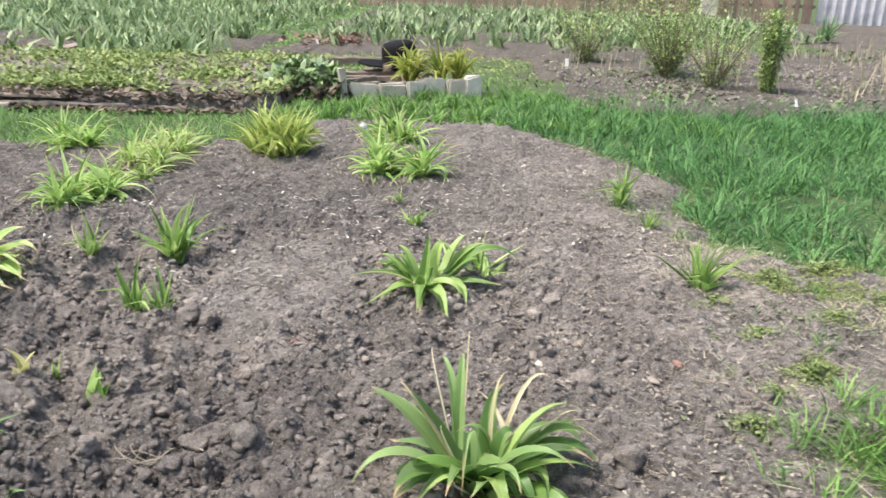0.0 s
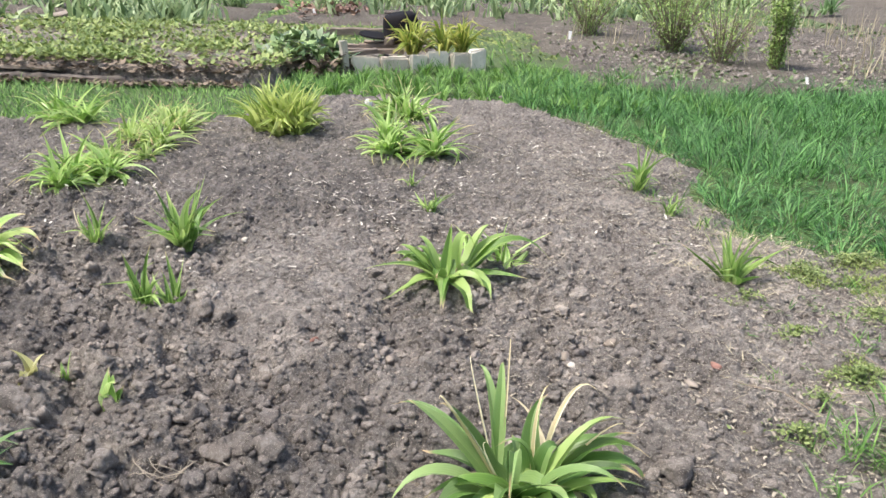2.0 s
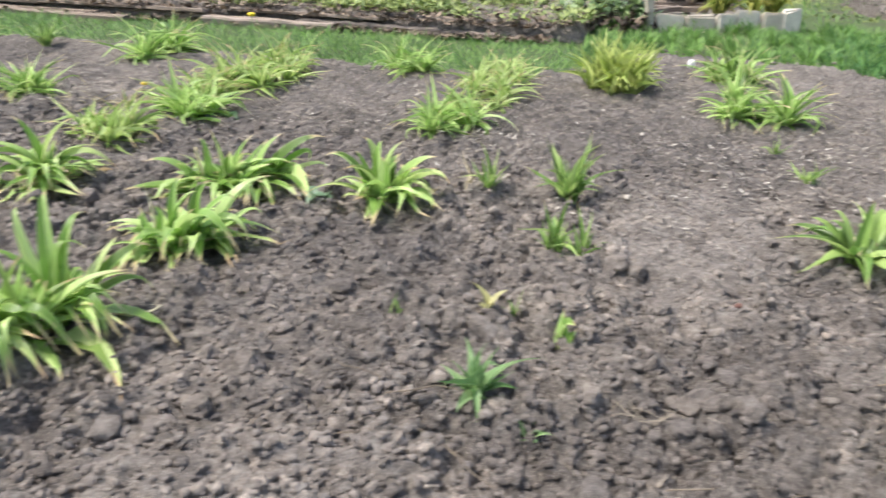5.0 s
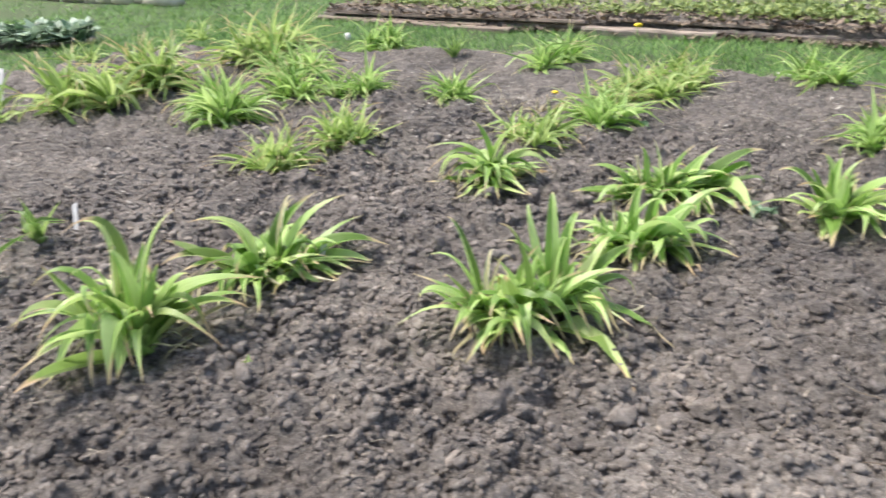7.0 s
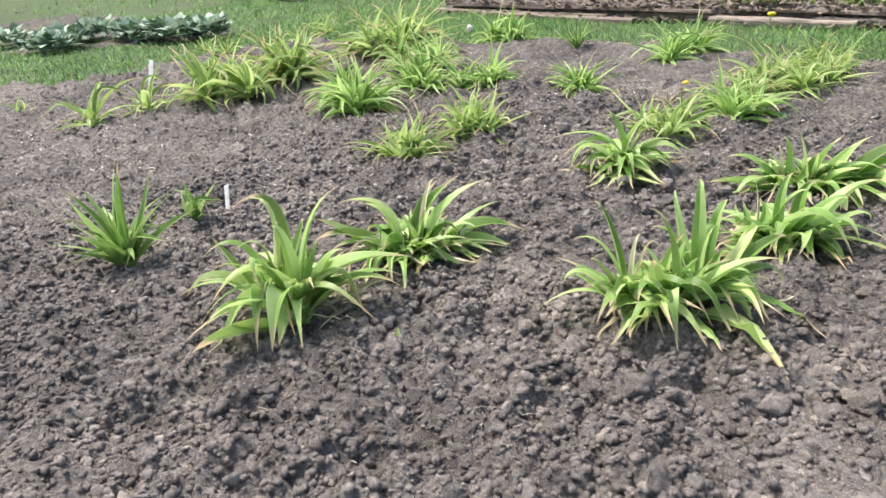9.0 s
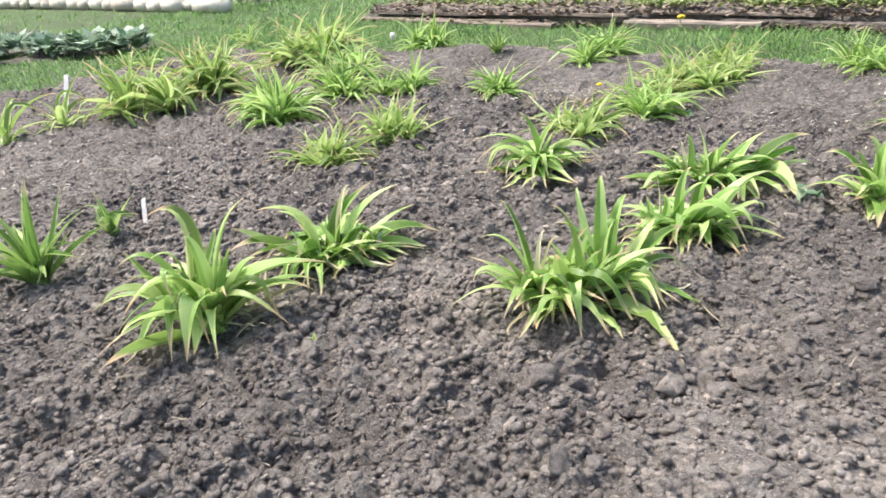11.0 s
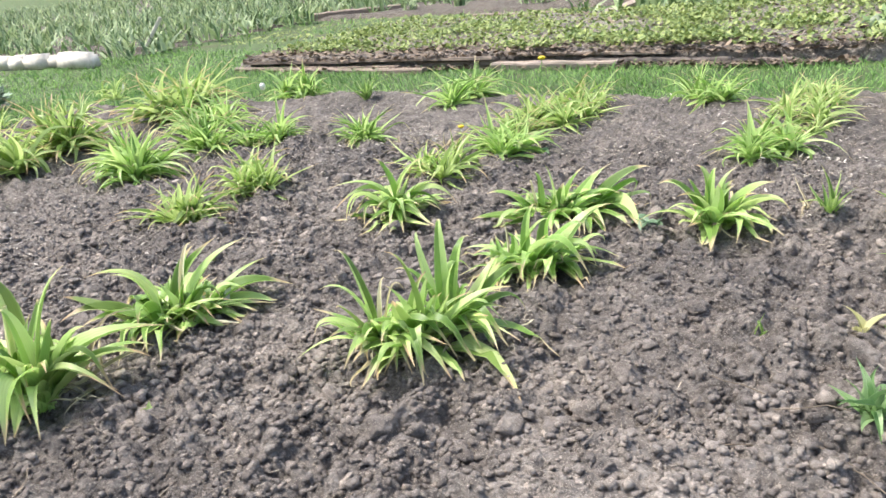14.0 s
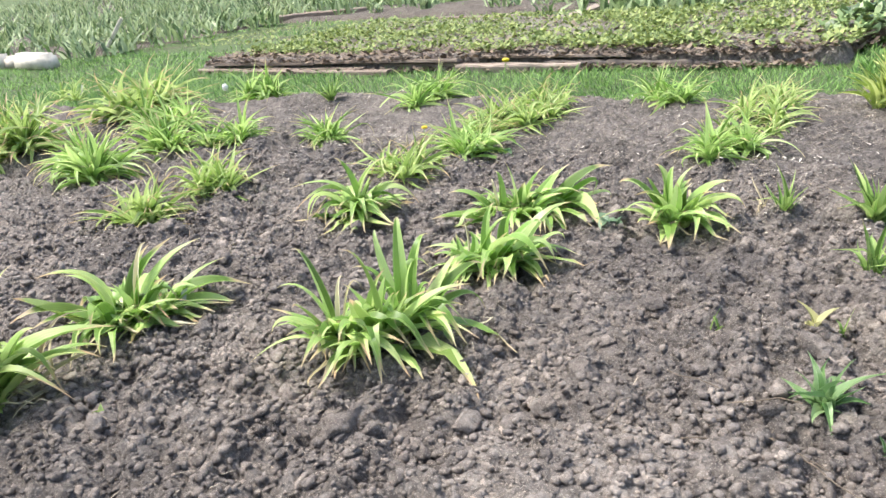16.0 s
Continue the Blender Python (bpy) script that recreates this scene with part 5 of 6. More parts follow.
bm = bmesh.new()
bmesh.ops.create_cone(bm, cap_ends=True, segments=24, radius1=0.13, radius2=0.125, depth=0.012)
p = part("lid", bm, BLACK_PLASTIC, bucket, "flat black plastic lid")
p.matrix_basis = pose(-0.19, -0.06, 0.005, 4, 6, 0)

TULIP_POOL = blade_pool("leaf", leaf_material("tulip_leaf", (0.26, 0.36, 0.06), (0.50, 0.50, 0.13), (0.55, 0.36, 0.14)), 12, 9, (0.10, 0.15), (2, 42), (5, 70))
for x, y, w, h, c in [(-0.26, 5.56, 0.44, 0.31, 60), (0.03, 5.68, 0.46, 0.33, 64)]:
    pl = strap_plant("garden_lily", x, y, w, h, c, TULIP_POOL, "upright yellow-green lily leaves in the raised bed", group="lilies in the raised bed", fans=3, seed=6)
    pl.location.z = 0.055

rng = np.random.default_rng(51)
k = 300
a, r = rng.uniform(0, 6.283, k), np.sqrt(rng.random(k)) * 0.30
x, y = -0.98 + r * np.cos(a), 5.32 + 0.75 * r * np.sin(a)
z = 0.02 + 0.16 * (1 - (r / 0.32) ** 2)
heap_leaf = leaf_material("dark_evergreen_leaf", (0.10, 0.18, 0.06), (0.30, 0.40, 0.17), (0.3, 0.2, 0.1), 1.05, 0.4, 0.15)
bergenia = tagged(new("leafy_plant"), "low dark leafy plant with brown dead leaves under it", "plant")
bergenia.location = (0, 0, 0)
ob = new("green_leaves", blades("green_leaves", heap_leaf, x, y, z, rng.uniform(0.05, 0.10, k), rng.uniform(0.035, 0.06, k), rng.uniform(0.3, 1.4, k), 52))
ob.parent = bergenia
k = 500
a, r = rng.uniform(0, 6.283, k), 0.18 + 0.16 * rng.random(k)
x, y = -0.98 + r * np.cos(a), 5.28 + 0.75 * r * np.sin(a)
ob = new("dead_leaves", blades("dead_leaves", DEAD, x, y, -0.03 + 0.10 * rng.random(k), rng.uniform(0.05, 0.09, k), rng.uniform(0.02, 0.045, k), rng.uniform(0.6, 2.4, k), 53))
ob.parent = bergenia


# ---- young shrubs on the bare soil ----
def shrub(x, y, width, height, stems, leaves, seed, label, narrow=False):
    rng = np.random.default_rng(seed)
    root = tagged(new("shrub"), label, "shrub", "shrubs on the bare soil")
    root.location = (x, y, -0.02)
    tips, segs_v, segs_f = [], [], []
    for i in range(stems):
        a = rng.uniform(0, 6.283)
        out = width * 0.5 * rng.uniform(0.15, 1.0)
        p0 = np.array([0.03 * np.cos(a), 0.03 * np.sin(a), 0.0])
        p2 = np.array([out * np.cos(a), out * np.sin(a), height * rng.uniform(0.65, 1.0)])
        p1 = p0 * 0.5 + np.array([p2[0] * 0.35, p2[1] * 0.35, p2[2] * 0.55])
        prev = None
        for j in range(7):
            t = j / 6
            c = (1 - t) ** 2 * p0 + 2 * t * (1 - t) * p1 + t * t * p2
            rad = 0.006 * (1 - 0.75 * t)
            ring = [len(segs_v) + q for q in range(4)]
            segs_v += [c + rad * np.array([np.cos(q * 1.571), np.sin(q * 1.571), 0]) for q in range(4)]
            if prev:
                segs_f += [(prev[q], prev[(q + 1) % 4], ring[(q + 1) % 4], ring[q]) for q in range(4)]
            prev = ring
            if t > 0.12:
                tips.append(c)
                tips.append(0.7 * c + 0.3 * np.array(segs_v[-8]))
    ob = new("branching", mesh_from("branching", np.array(segs_v), np.array(segs_f), TWIG))
    ob.parent = root
    tips = np.array(tips)
    c = tips[rng.integers(0, len(tips), leaves)] + rng.normal(0, 0.05 if not narrow else 0.022, (leaves, 3))
    ob = new("foliage", blades("foliage", SHRUB_LEAF, c[:, 0], c[:, 1], np.maximum(c[:, 2], 0.02), rng.uniform(0.014, 0.032, leaves), rng.uniform(0.010, 0.018, leaves),
                               rng.uniform(0.1, 1.6, leaves), seed + 1))
    ob.parent = root
    return root


SHRUB_LEAF = leaf_material("shrub_leaf", (0.20, 0.32, 0.08), (0.40, 0.50, 0.17), (0.4, 0.4, 0.15), 1.1, 0.6, 0.3)
shrub(2.38, 5.85, 0.24, 0.60, 24, 3400, 61, "narrow upright shrub thick with young green leaves", True)
shrub(2.05, 6.05, 0.75, 0.56, 26, 1300, 64, "airy young shrub with sparse small leaves")
shrub(1.89, 6.78, 1.35, 0.78, 50, 3900, 62, "spreading young shrub with small yellow-green leaves")
shrub(1.36, 7.82, 1.1, 0.60, 36, 2200, 63, "spreading young shrub with small yellow-green leaves")
for x, y, s in [(5.47, 11.6, 1.0)]:
    pl = strap_plant("leek_clump", x, y, 0.5, 0.42, 26, BLUE_POOL, "tall blue-green leafy clump before the fence", seed=9)
rng = np.random.default_rng(67)
x, y = scatter(rng, 3000, 1.0, 7.5, 5.3, 9.5, lambda x, y: smooth(0.0, 0.2, fbm(x * 1.5, y * 1.5, 3, 68)) * 0.6)
tagged(new("dry_stalks", blades("dry_stalks", GRASS_DRY, x, y, 0 * x - 0.01, rng.uniform(0.08, 0.32, len(x)), rng.uniform(0.004, 0.01, len(x)), np.abs(rng.normal(0, 0.25, len(x))), 69, 0.3)),
       "thin dry stalks standing in the bare soil", "dry stalks", kind="stuff")
x, y = scatter(rng, 9000, 0.9, 8.0, 5.0, 10.5, lambda x, y: smooth(0.02, 0.2, fbm(x * 1.3, y * 1.3, 3, 71)))
ground_leaves("low_weeds", WEED, x, y, 0 * x - 0.005, rng.uniform(0.02, 0.05, len(x)), 72, "small green weeds on the bare soil", "weeds")


# ---- leafy greens in the bed at the far left ----
GREENS = leaf_material("grey_green_leaf", (0.13, 0.22, 0.12), (0.36, 0.46, 0.32), (0.5, 0.5, 0.3), 1.1, 0.5, 0.2)
for x, y, w, h, k, seed in [(-7.9, 1.85, 0.5, 0.15, 90, 81), (-8.3, 2.05, 0.5, 0.17, 80, 82), (-8.2, 2.4, 0.5, 0.18, 90, 83), (-7.7, 2.5, 0.45, 0.17, 80, 84),
                            (-7.3, 2.65, 0.5, 0.19, 100, 85), (-8.9, 1.75, 0.5, 0.15, 70, 86), (-6.95, 2.75, 0.35, 0.2, 60, 87)]:
    rng = np.random.default_rng(seed)
    root = tagged(new("leafy_green"), "grey-green leafy vegetable plant in dark soil", "plant", "leafy greens")
    root.location = (x, y, -0.01)
    k = int(1.6 * k)
    r, a = w * 0.42 * np.sqrt(rng.random(k)), rng.uniform(0, 6.283, k)
    ob = new("leaves", blades("leaves", GREENS, r * np.cos(a), r * np.sin(a), h * 0.55 * rng.random(k) * (1 - (r / w) ** 2), rng.uniform(0.45, 0.8, k) * h, rng.uniform(0.05, 0.10, k),
                              rng.uniform(0.3, 1.5, k), seed + 1, 1.0, 1.2, a + rng.normal(0, 0.8, k)))
    ob.parent = root

# ---- white stones along the far iris bed ----
rng = np.random.default_rng(91)
border = tagged(new("stone_border"), "row of whitewashed blocks edging the iris bed", "stone border")
border.location = (0, 0, 0)
block_meshes, block_widths = [], (0.34, 0.56, 0.26, 0.42, 0.30)
for i, wide in enumerate(block_widths):
    bm = slab(1.06 * wide, 0.16, (0.16, 0.18, 0.15, 0.17, 0.16)[i], 90 + i, 0.035)
    me = bpy.data.meshes.new("block")
    bm.to_mesh(me)
    bm.free()
    me.materials.append(WHITE_STONE)
    for f in me.polygons:
        f.use_smooth = True
    block_meshes.append(me)
x, i = -8.45, 1
while x > -15:
    ob = new("block", block_meshes[i % 5])
    ob.parent = border
    ob.matrix_basis = pose(x - 0.5 * block_widths[i % 5], 4.72 + rng.uniform(-0.02, 0.02), -0.05, rng.uniform(-5, 5), rng.uniform(-2, 2), rng.uniform(-3, 3))
    x -= block_widths[i % 5] + rng.uniform(0.0, 0.02)
    i += 1
ob = tagged(new("stake"), "slanting pale wooden stake beside the irises", "stake")
ob.location = (-8.75, 5.62, -0.05)
p = part("pole", beam(0.5, 0.04, 0.035, 92, 6), GREY_WOOD, ob)
p.matrix_basis = pose(0.14, 0.0, 0.20, 0, -52, 35)


# ---- fence behind the garden ----
FENCE_WOOD = wood_material("brown_fence_wood", (0.13, 0.09, 0.065), (0.34, 0.26, 0.20))
SLATE = stone_material("grey_corrugated_sheet", (0.36, 0.355, 0.365), (0.54, 0.53, 0.54), 5)
fence = tagged(new("board_fence"), "old brown board fence with uneven gaps behind the garden", "fence", kind="structure")
fence.location = (6.6, 18.0, -0.05)
fence.rotation_euler = (0, 0, radians(-22))
rng = random.Random(95)
boards = [beam(1.35, 0.022, w, 100 + i, 5) for i, w in enumerate((0.09, 0.11, 0.13))]
board_meshes = []
for b in boards:
    me = bpy.data.meshes.new("board")
    b.to_mesh(me)
    b.free()
    me.materials.append(FENCE_WOOD)
    board_meshes.append(me)
x = -22.0
while x < 1.35:
    ob = new("board", rng.choice(board_meshes))
    ob.parent = fence
    ob.matrix_basis = pose(x, 0, 0.68 + rng.uniform(-0.08, 0.03), 0, -90 + rng.uniform(-2, 2), 0)
    x += rng.uniform(0.10, 0.145)
for z in (0.35, 1.05):
    p = part("rail", beam(23.4, 0.04, 0.07, 111, 20), FENCE_WOOD, fence)
    p.matrix_basis = pose(-10.3, 0.05, z)
post = part("post", slab(0.34, 0.2, 1.5, 97), WHITE_STONE)
post.location = (5.7, 17.8, -0.05)
tagged(post, "pale whitewashed fence post", "post")
wave = np.linspace(0, 9.0, 361)
v = np.concatenate([np.stack([8.0 + wave, 17.6 + 0.034 * np.sin(wave * 2 * math.pi / 0.21) + o, np.full_like(wave, h)], -1) for o, h in ((0, -0.05), (0, 1.5), (0.01, 1.5), (0.01, -0.05))])
ob = new("corrugated_fence", mesh_from("corrugated_fence", v, grid_faces(361, 4), SLATE))
tagged(ob, "grey corrugated sheet fence behind the garden", "fence", kind="structure")


# ---- small things in the bed ----
def wire(points, radius, sides=5):
    """A thin bent stick along the points."""
    bm = bmesh.new()
    prev = None
    n = len(points)
    for i, p in enumerate(points):
        r = radius * (1 - 0.5 * i / n)
        d = Vector(points[min(i + 1, n - 1)]) - Vector(points[max(i - 1, 0)])
        q = d.to_track_quat("Z", "Y")
        ring = [bm.verts.new(Vector(p) + q @ Vector((r * math.cos(a * 2 * math.pi / sides), r * math.sin(a * 2 * math.pi / sides), 0))) for a in range(sides)]
        if prev:
            for k in range(sides):
                bm.faces.new((prev[k], prev[(k + 1) % sides], ring[(k + 1) % sides], ring[k]))
        else:
            bm.faces.new(ring[::-1])
        prev = ring
    bm.faces.new(prev)
    return bm


def ground_z(x, y):
    return float(soil_height(np.array(x), np.array(y)))


def flower(x, y, h, lean, head, name, label):
    root = tagged(new(name), label, "flower")
    root.location = (x, y, ground_z(x, y))
    part("stem", wire([(0, 0, -0.01), (lean * 0.4, 0, h * 0.55), (lean, 0, h)], 0.003), STEM, root)
    ob = new("bloom", head)
    ob.parent = root
    ob.location = (lean, 0, h)
    return root


def tulip_head():
    """A half-open cup of six overlapping petals."""
    bm = bmesh.new()
    bmesh.ops.create_uvsphere(bm, u_segments=18, v_segments=9, radius=0.030)
    for v in bm.verts:
        a, up = math.atan2(v.co.y, v.co.x), v.co.z / 0.030
        lobe = 1 + 0.14 * abs(math.sin(3 * a)) * (0.4 + 0.6 * max(up, 0))
        v.co = (v.co.x * lobe, v.co.y * lobe, 0.022 + v.co.z * 1.35 - (0.016 * (1 - abs(math.sin(3 * a))) if up > 0.5 else 0))
    me = bpy.data.meshes.new("bloom")
    bm.to_mesh(me)
    bm.free()
    me.materials.append(PETAL)
    return me


def dandelion_head():
    bm = bmesh.new()
    bmesh.ops.create_icosphere(bm, subdivisions=2, radius=0.022)
    rng = random.Random(4)
    for v in bm.verts:
        v.co = v.co * rng.uniform(0.85, 1.15)
        v.co.z *= 0.55
    me = bpy.data.meshes.new("bloom")
    bm.to_mesh(me)
    bm.free()
    me.materials.append(DANDELION)
    return me


flower(-2.86, 4.05, 0.10, 0.01, dandelion_head(), "dandelion", "yellow dandelion flower in the grass path")
flower(-2.55, 2.63, 0.07, 0.01, dandelion_head(), "dandelion", "small yellow dandelion beside dry straw").scale = (0.6, 0.6, 0.6)
flower(-4.54, 3.36, 0.09, 0.02, tulip_head(), "white_tulip", "white tulip flower at the bed's edge").scale = (0.62, 0.62, 0.62)
flower(-0.41, 3.97, 0.05, -0.03, tulip_head(), "white_tulip", "white tulip flower bent beside a daylily").scale = (0.6, 0.6, 0.6)

for x, y, h, w, tilt in [(-2.17, 0.90, 0.075, 0.014, 8), (-3.03, 0.73, 0.075, 0.016, -14), (-4.86, 1.30, 0.20, 0.030, -8), (-6.2, 3.45, 0.06, 0.02, 10), (2.31, 5.12, 0.07, 0.02, 0), (1.1, 7.3, 0.09, 0.035, 5),
                         (-1.45, 8.9, 0.08, 0.03, -4)]:
    bm = slab(w, 0.002, h, int(abs(x) * 10), 0.0006)
    ob = part("plant_tag", bm, WHITE_TAG)
    ob.matrix_basis = pose(x, y, -0.02, -32, tilt, 30 if x < 0 else 0) @ Matrix.Diagonal((1, 1, 1.15, 1))
    tagged(ob, "white plastic plant tag stuck in the soil", "plant tag", "plant tags")

YOUNG_POOL = blade_pool("leaf", leaf_material("young_leaf", (0.15, 0.29, 0.09), (0.36, 0.52, 0.23), (0.45, 0.40, 0.25), 1.0), 12, 19, (0.16, 0.24), (6, 66), (12, 60))
for x, y, w, h, c, seed in [(-0.77, 1.05, 0.19, 0.11, 14, 1), (-0.66, 0.98, 0.06, 0.04, 6, 2), (0.62, 1.62, 0.08, 0.03, 8, 3)]:
    strap_plant("young_plant", x, y, w, h, c, YOUNG_POOL, "small young blue-green plant in dug soil", seed=20 + seed, fans=1, spread=0.04)
YELLOW_LEAF = blade_pool("leaf", leaf_material("pale_yellow_leaf", (0.55, 0.53, 0.22), (0.68, 0.64, 0.34), (0.6, 0.5, 0.3)), 8, 15, (0.30, 0.42), (8, 60), (10, 60))
strap_plant("seedling", -0.82, 1.33, 0.08, 0.07, 3, YELLOW_LEAF, "pale yellow sprouting seedling in dug soil", seed=31, fans=1, spread=0.1)
strap_plant("seedling", -0.77, 1.37, 0.05, 0.07, 4, UPGREEN, "small green sprouting seedling in dug soil", seed=32, fans=1, spread=0.1)
LANCE = blade_pool("leaf", LEAF_GREEN, 6, 16, (0.42, 0.52), (2, 22), (5, 30))
strap_plant("seedling", -0.65, 1.30, 0.04, 0.08, 3, LANCE, "single broad green leaf sprouting from soil", seed=33, fans=1, spread=0.02)
strap_plant("seedling", -1.975, 0.52, 0.03, 0.035, 2, LANCE, "tiny yellow-green leaf sprouting from soil", seed=34, fans=1, spread=0.02)
strap_plant("seedling", -0.99, 1.28, 0.05, 0.06, 3, UPGREEN, "small green sprouting seedling in dug soil", seed=35, fans=1, spread=0.1)
ROUND = blade_pool("leaf", leaf_material("grey_round_leaf", (0.26, 0.40, 0.24), (0.42, 0.54, 0.38), (0.5, 0.5, 0.4), 1.1), 6, 17, (0.55, 0.8), (45, 80), (10, 30))
for x, y in [(-1.41, 1.82), (-2.10, 2.50)]:
    strap_plant("broad_weed", x, y, 0.15, 0.05, 6, ROUND, "low weed with round grey-green leaves", "weed", seed=36, fans=1, spread=0.03)
for x, y, w, h, c in [(-4.72, 1.23, 0.24, 0.30, 12), (-4.70, 0.94, 0.22, 0.34, 13), (-5.37, 0.81, 0.22, 0.12, 9), (-4.78, 1.18, 0.12, 0.1, 8), (-6.07, 2.35, 0.34, 0.2, 26), (-5.59, 2.67, 0.32, 0.24, 24),
                      (-6.25, 3.38, 0.3, 0.18, 22), (-5.9, 3.2, 0.3, 0.18, 18)]:
    strap_plant("daylily", x, y, w, h, c, YELLOW_POOL, "thin yellow-green daylily at the bed's grassy end", group=ROW, seed=8, fans=2)

# withered leaves in the large clumps
DRY_POOL = blade_pool("leaf", GRASS_DRY, 10, 18, (0.05, 0.11), (20, 85), (40, 130))
for x, y, w, h, c, label in [(-2.64, 2.45, 0.34, 0.10, 34, "flattened tuft of dry straw-coloured grass"), (-3.08, 1.14, 0.08, 0.04, 4, "few dry straws in dug soil"),
                             (0.10, 1.10, 0.22, 0.24, 4, "few dry tan leaves among green ones"), (-1.58, 0.95, 0.22, 0.19, 6, "few dry tan leaves among green ones"),
                             (-2.2, 0.55, 0.24, 0.18, 5, "few dry tan leaves among green ones"), (-2.98, 1.52, 0.22, 0.18, 5, "few dry tan leaves among green ones"),
                             (-1.02, 2.1, 0.2, 0.1, 5, "few dry tan leaves among green ones")]:
    strap_plant("dry_tuft", x, y, w, h, c, DRY_POOL, label, "dry grass", seed=41)

rng = random.Random(55)
for x, y, length, turn in [(-1.98, 0.26, 0.09, 120), (-0.93, 1.03, 0.10, 170), (-2.33, 0.36, 0.07, 20), (-2.6, 1.32, 0.1, 140), (0.35, 1.05, 0.16, 150), (0.62, 1.28, 0.18, 135), (0.72, 1.12, 0.16, 120),
                           (0.82, 1.28, 0.2, 160), (0.3, 1.52, 0.12, 30), (-0.45, 0.93, 0.2, 15), (0.85, 1.42, 0.2, 128), (-1.08, 0.85, 0.1, 80), (0.42, 2.2, 0.1, 60), (-0.97, 0.89, 0.07, 10), (-0.93, 0.93, 0.06, 60), (-0.86, 0.94, 0.13, -25), (-0.83, 0.97, 0.08, -80), (-0.91, 1.0, 0.12, 15), (-0.79, 0.93, 0.12, -40), (-0.14, 1.09, 0.1, 10), (-2.71, 1.4, 0.08, 110)]:
    z0 = ground_z(x, y) + 0.008
    pts = [(0, 0, 0.0), (length * 0.35, rng.uniform(-0.1, 0.1) * length, 0.01), (length * 0.7, rng.uniform(-0.15, 0.15) * length, 0.006), (length, rng.uniform(-0.2, 0.2) * length, 0.0)]
    ob = part("twig", wire(pts, rng.uniform(0.0008, 0.0016)), TWIG)
    ob.matrix_basis = pose(x, y, z0, 0, 0, turn)
    tagged(ob, "thin dry straw-coloured twig lying on soil", "twig", "twigs on the bed")

# a tangle of dry roots, pale pebbles and a chip of brick on the dug soil
tangle = tagged(new("root_tangle"), "small tangle of dry tan roots on dug soil", "dry roots")
tangle.location = (-0.49, 1.10, ground_z(-0.49, 1.10) + 0.012)
rng = random.Random(81)
for i in range(9):
    r, a0, turn = rng.uniform(0.02, 0.05), rng.uniform(0, 6.28), rng.uniform(1.5, 4.0)
    cx, cy = rng.uniform(-0.025, 0.025), rng.uniform(-0.012, 0.012)
    pts = [(cx + r * 1.3 * math.cos(a0 + turn * k / 7), cy + r * 0.7 * math.sin(a0 + turn * k / 7), 0.010 * math.sin(k * 0.9 + i)) for k in range(8)]
    part("root", wire(pts, 0.0011), ROOT, tangle)
for x, y, size, mat in [(0.31, 1.56, 0.018, PEBBLE), (0.20, 1.49, 0.013, PEBBLE), (0.44, 1.42, 0.014, PEBBLE), (0.42, 1.31, 0.009, PEBBLE), (-0.16, 1.47, 0.012, PEBBLE), (0.39, 1.71, 0.012, PEBBLE), (-0.32, 1.54, 0.014, BRICK_CHIP), (-0.59, 2.06, 0.011, WHITE_STONE), (0.21, 1.46, 0.011, WHITE_STONE), (0.50, 1.46, 0.014, BRICK_CHIP)]:
    ob = new("stone", mesh_from("stone", lump(ICO2, np.random.default_rng(int(1000 * size + 100 * abs(x))), 0.55, 0.4), FACE2, mat))
    ob.matrix_basis = pose(x, y, ground_z(x, y) + 0.35 * size + 0.004, 10, -8, 40) @ Matrix.Diagonal((size, size, size, 1))
    tagged(ob, "broken chip of red brick lying on soil" if mat is BRICK_CHIP else "small pale stone lying on soil", "stone")

rng = np.random.default_rng(58)
LITTER = leaf_material("soil_litter", (0.17, 0.14, 0.105), (0.43, 0.37, 0.285), (0.46, 0.40, 0.31), 0.9, 0.8, 0.05)
x, y = scatter(rng, 80000, -3.5, 1.35, 0.1, 3.6, lambda x, y: in_bed(x, y) * (0.12 + 0.75 * smooth(-0.2, 0.6, x) + 0.35 * smooth(1.9, 2.7, y)) * (0.25 + 0.75 * smooth(-0.1, 0.2, fbm(x * 5, y * 5, 3, 65))))
k = len(x)
tagged(new("straw_litter", blades("straw_litter", LITTER, x, y, soil_height(x, y) + 0.008, 0.007 + 0.03 * rng.random(k) ** 2, rng.uniform(0.0008, 0.0022, k), rng.uniform(1.25, 1.6, k), 59, 0.3)),
       "scattered dry straw and leaf scraps on soil", "straw", kind="stuff")
x, y = scatter(rng, 110000, -4.0, 1.35, 0.75, 4.2, lambda x, y: in_bed(x, y) * (smooth(-0.25, 0.45, x - 0.12 * (y - 1.2)) * 0.7 + 0.45 * smooth(1.8, 2.5, y)) * smooth(-0.3, 0.1, fbm(x * 6, y * 6, 2, 62)))
k = len(x)
tagged(new("leaf_scraps", blades("leaf_scraps", LITTER, x, y, soil_height(x, y) + 0.005, 0.003 + 0.012 * rng.random(k) ** 2, rng.uniform(0.002, 0.007, k), rng.uniform(1.0, 1.7, k), 63, 0.6)),
       "crumbled pale leaf scraps on dry soil", "leaf litter", kind="stuff")
PALE_LITTER = leaf_material("bleached_litter", (0.30, 0.265, 0.22), (0.60, 0.55, 0.47), (0.6, 0.55, 0.47), 0.9, 0.8, 0.05)
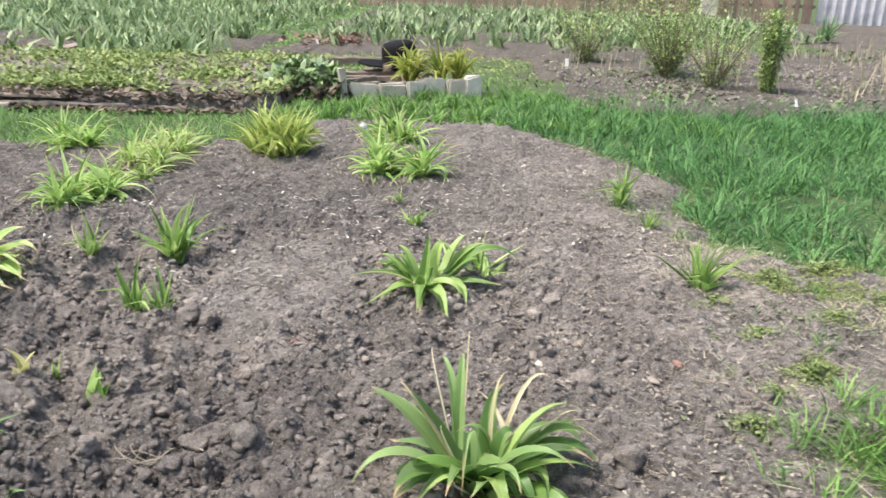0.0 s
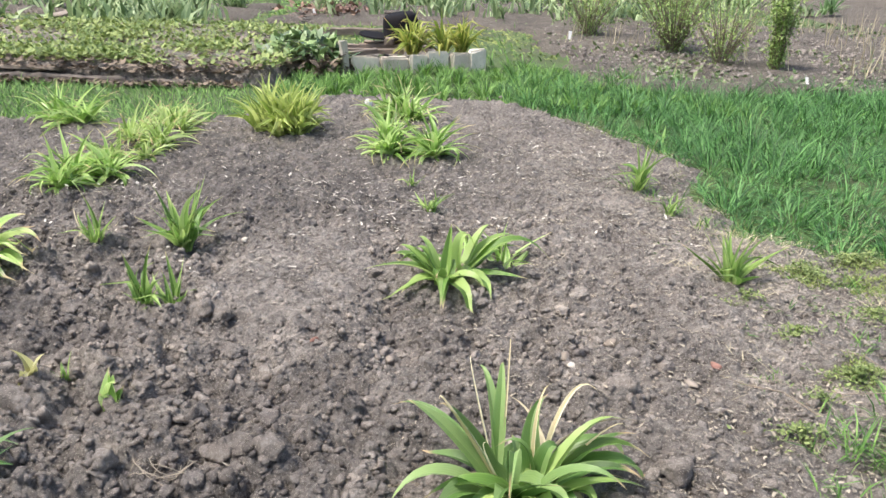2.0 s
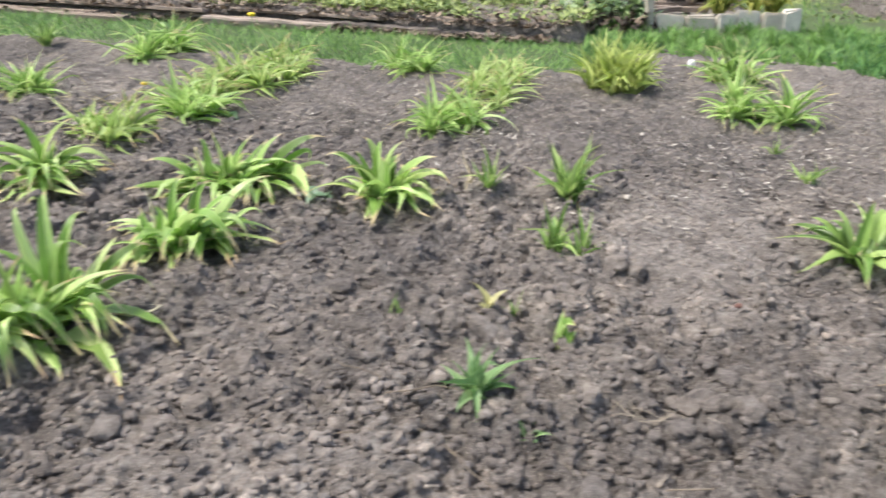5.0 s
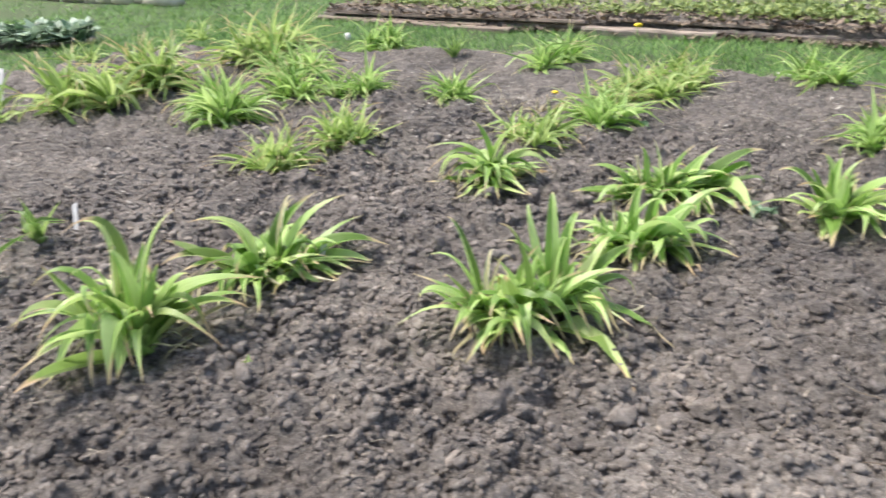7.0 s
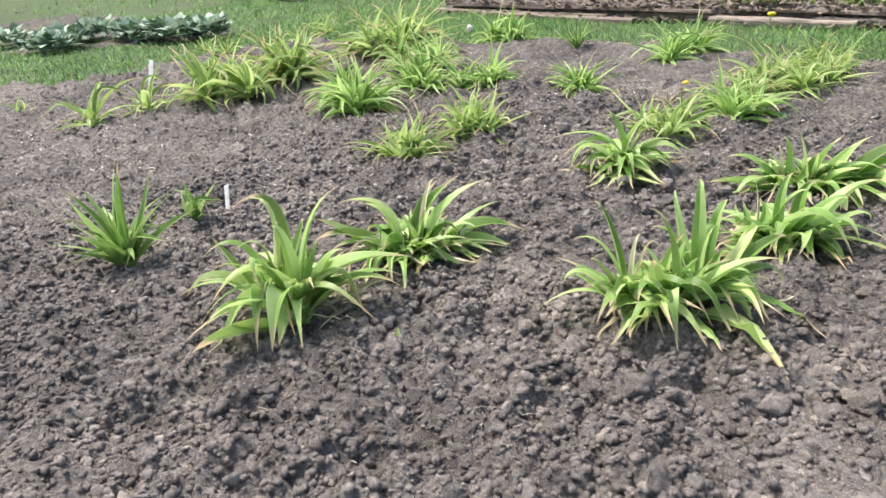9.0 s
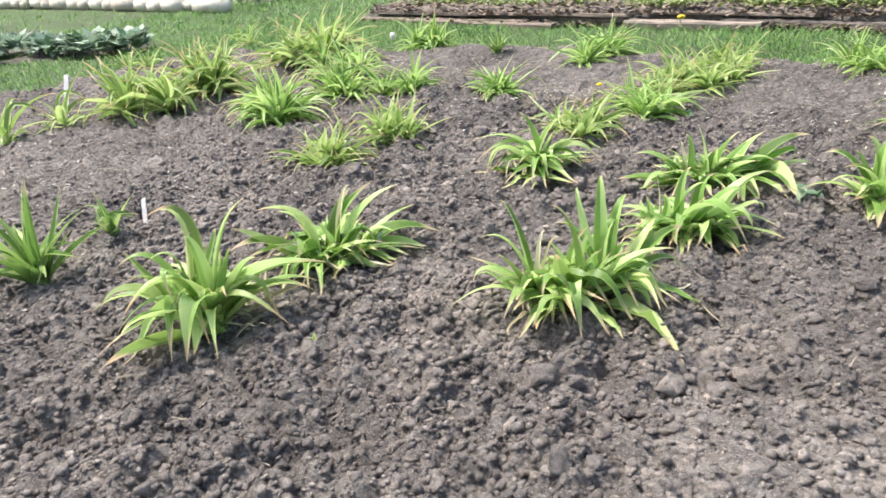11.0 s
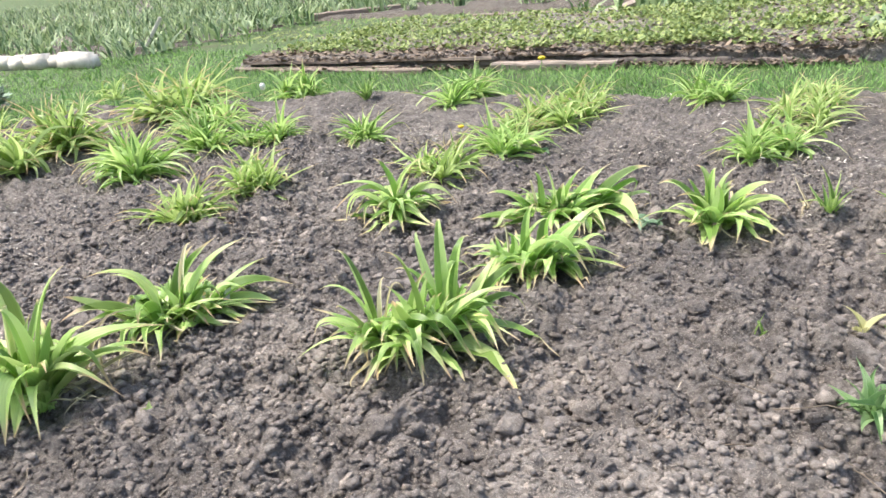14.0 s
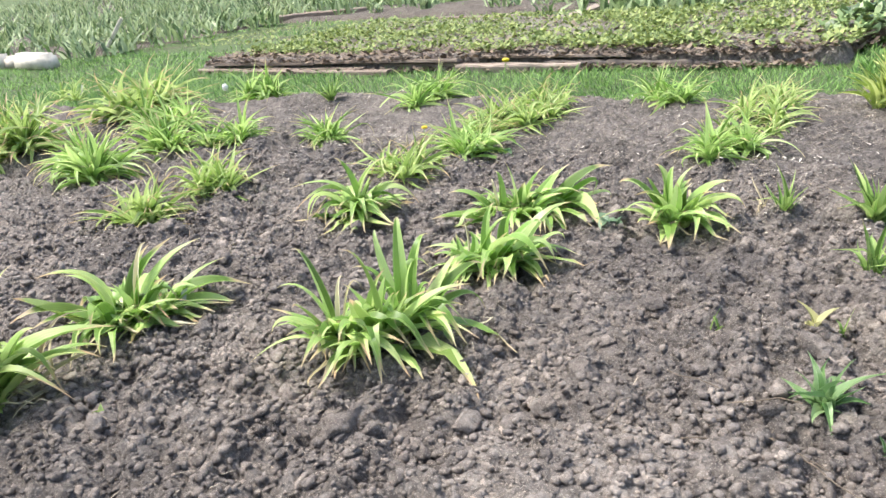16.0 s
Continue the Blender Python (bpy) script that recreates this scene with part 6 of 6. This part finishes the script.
x, y = scatter(rng, 18000, -5.0, 0.7, 0.2, 3.9, lambda x, y: in_bed(x, y) * np.maximum(smooth(1.75, 1.95, y), smooth(-2.6, -3.1, x)) * (0.12 + 0.88 * smooth(0.0, 0.25, fbm(x * 3.1, y * 3.1, 3, 66))) )
k = len(x)
tagged(new("leaf_scraps", blades("leaf_scraps", PALE_LITTER, x, y, soil_height(x, y) + 0.008, 0.006 + 0.026 * rng.random(k) ** 2.5, rng.uniform(0.003, 0.009, k), rng.uniform(1.1, 1.65, k), 67, 0.6)),
       "bleached scraps of dry leaf on the bed", "leaf litter", kind="stuff")
x, y = scatter(rng, 26000, 0.4, 1.5, 0.85, 2.4, lambda x, y: smooth(0.08, 0.3, fbm(x * 11, y * 11, 3, 64)) * (0.15 + 0.85 * smooth(0.55, 0.95, x)) * smooth(0.4, 0.7, x))
ground_leaves("small_weeds", WEED, x, y, soil_height(x, y) + 0.006, rng.uniform(0.004, 0.010, len(x)), 61, "small green weeds on trodden soil", "weeds")
# cushions of low weed and short tufts along the trodden edge
rng = np.random.default_rng(91)
for cx, cy, r, k in [(0.89, 1.93, 0.09, 420), (1.07, 2.04, 0.11, 520), (0.73, 1.61, 0.05, 170), (0.78, 1.44, 0.08, 380), (0.58, 1.23, 0.06, 190), (0.67, 1.76, 0.05, 130), (0.95, 1.70, 0.07, 240), (1.12, 1.80, 0.09, 300),
                     (0.90, 1.30, 0.07, 260), (0.66, 1.34, 0.04, 90)]:
    k = int(1.6 * k)
    d, a = r * np.abs(rng.normal(0, 0.5, k)), rng.uniform(0, 6.283, k)
    x, y = cx + 1.25 * d * np.cos(a), cy + 0.85 * d * np.sin(a)
    ground_leaves("small_weeds", CUSHION, x, y, soil_height(x, y) + 0.004 + 0.022 * np.exp(-(d / r / 0.6) ** 2) * rng.random(k), rng.uniform(0.004, 0.010, k), int(100 * cx), "low yellow-green cushion weed on trodden soil", "weeds")
for cx, cy, h, k in [(0.65, 1.19, 0.09, 60), (0.72, 1.14, 0.10, 80), (0.80, 1.20, 0.10, 70), (0.61, 1.40, 0.04, 26), (0.86, 1.56, 0.05, 34), (0.99, 1.88, 0.06, 40), (0.74, 1.98, 0.05, 24), (0.55, 1.08, 0.06, 26), (0.63, 2.69, 0.13, 34), (0.70, 2.45, 0.11, 28), (0.66, 2.58, 0.09, 22), (0.74, 2.30, 0.07, 22)]:
    x, y = cx + rng.normal(0, 0.022, k), cy + rng.normal(0, 0.018, k)
    tagged(new("grass_tuft", blades("grass_tuft", PATH_GRASS, x, y, soil_height(x, y) - 0.004, h * rng.uniform(0.5, 1.2, k), rng.uniform(0.0016, 0.0038, k), rng.uniform(0.1, 1.2, k), int(1000 * cx), 1.0, 1.3)),
           "short tuft of green grass on trodden soil", "grass", kind="stuff")

# ---- larger clods, each a piece of its own ----
clod_meshes = []
rng = np.random.default_rng(70)
for i in range(10):
    v = lump(ICO3, rng, 0.8, 0.04)
    clod_meshes.append(mesh_from("clod", v, FACE3, CLOD))
x, y = scatter(rng, 1300, -3.0, 0.4, 0.35, 2.1, lambda x, y: rough_amount(x, y) ** 2 * (1 - 0.6 * smooth(1.2, 2.0, y)))
x = np.concatenate([[-1.50, -1.44, -1.49, -1.31, -1.23, -0.41, -0.33, -0.36, -1.10], x])[:280]
y = np.concatenate([[0.72, 0.70, 0.67, 0.80, 0.83, 1.18, 1.12, 1.25, 1.28], y])[:280]
for i in range(len(x)):
    size = 0.032 if i < 9 else 0.017 + 0.018 * rng.random() ** 2
    ob = new("clod", clod_meshes[i % 10])
    ob.parent = soil_bed
    ob.matrix_basis = pose(x[i], y[i], ground_z(x[i], y[i]) + 0.05 * size, rng.uniform(-25, 25), rng.uniform(-25, 25), rng.uniform(0, 360)) @ Matrix.Diagonal((size, size * rng.uniform(0.8, 1.1), size, 1))

rng = np.random.default_rng(75)
x, y = scatter(rng, 9000, 0.9, 6.5, 5.0, 8.5, lambda x, y: 0.6 + 0 * x)
tagged(new("soil_crumbs", lumps("soil_crumbs", *OCTA, x, y, 0.008 + 0.022 * rng.random(len(x)) ** 2.5, 76, CLOD, lambda x, y: 0 * x)),
       "small grey-brown crumbs of dry soil", "soil", kind="stuff")
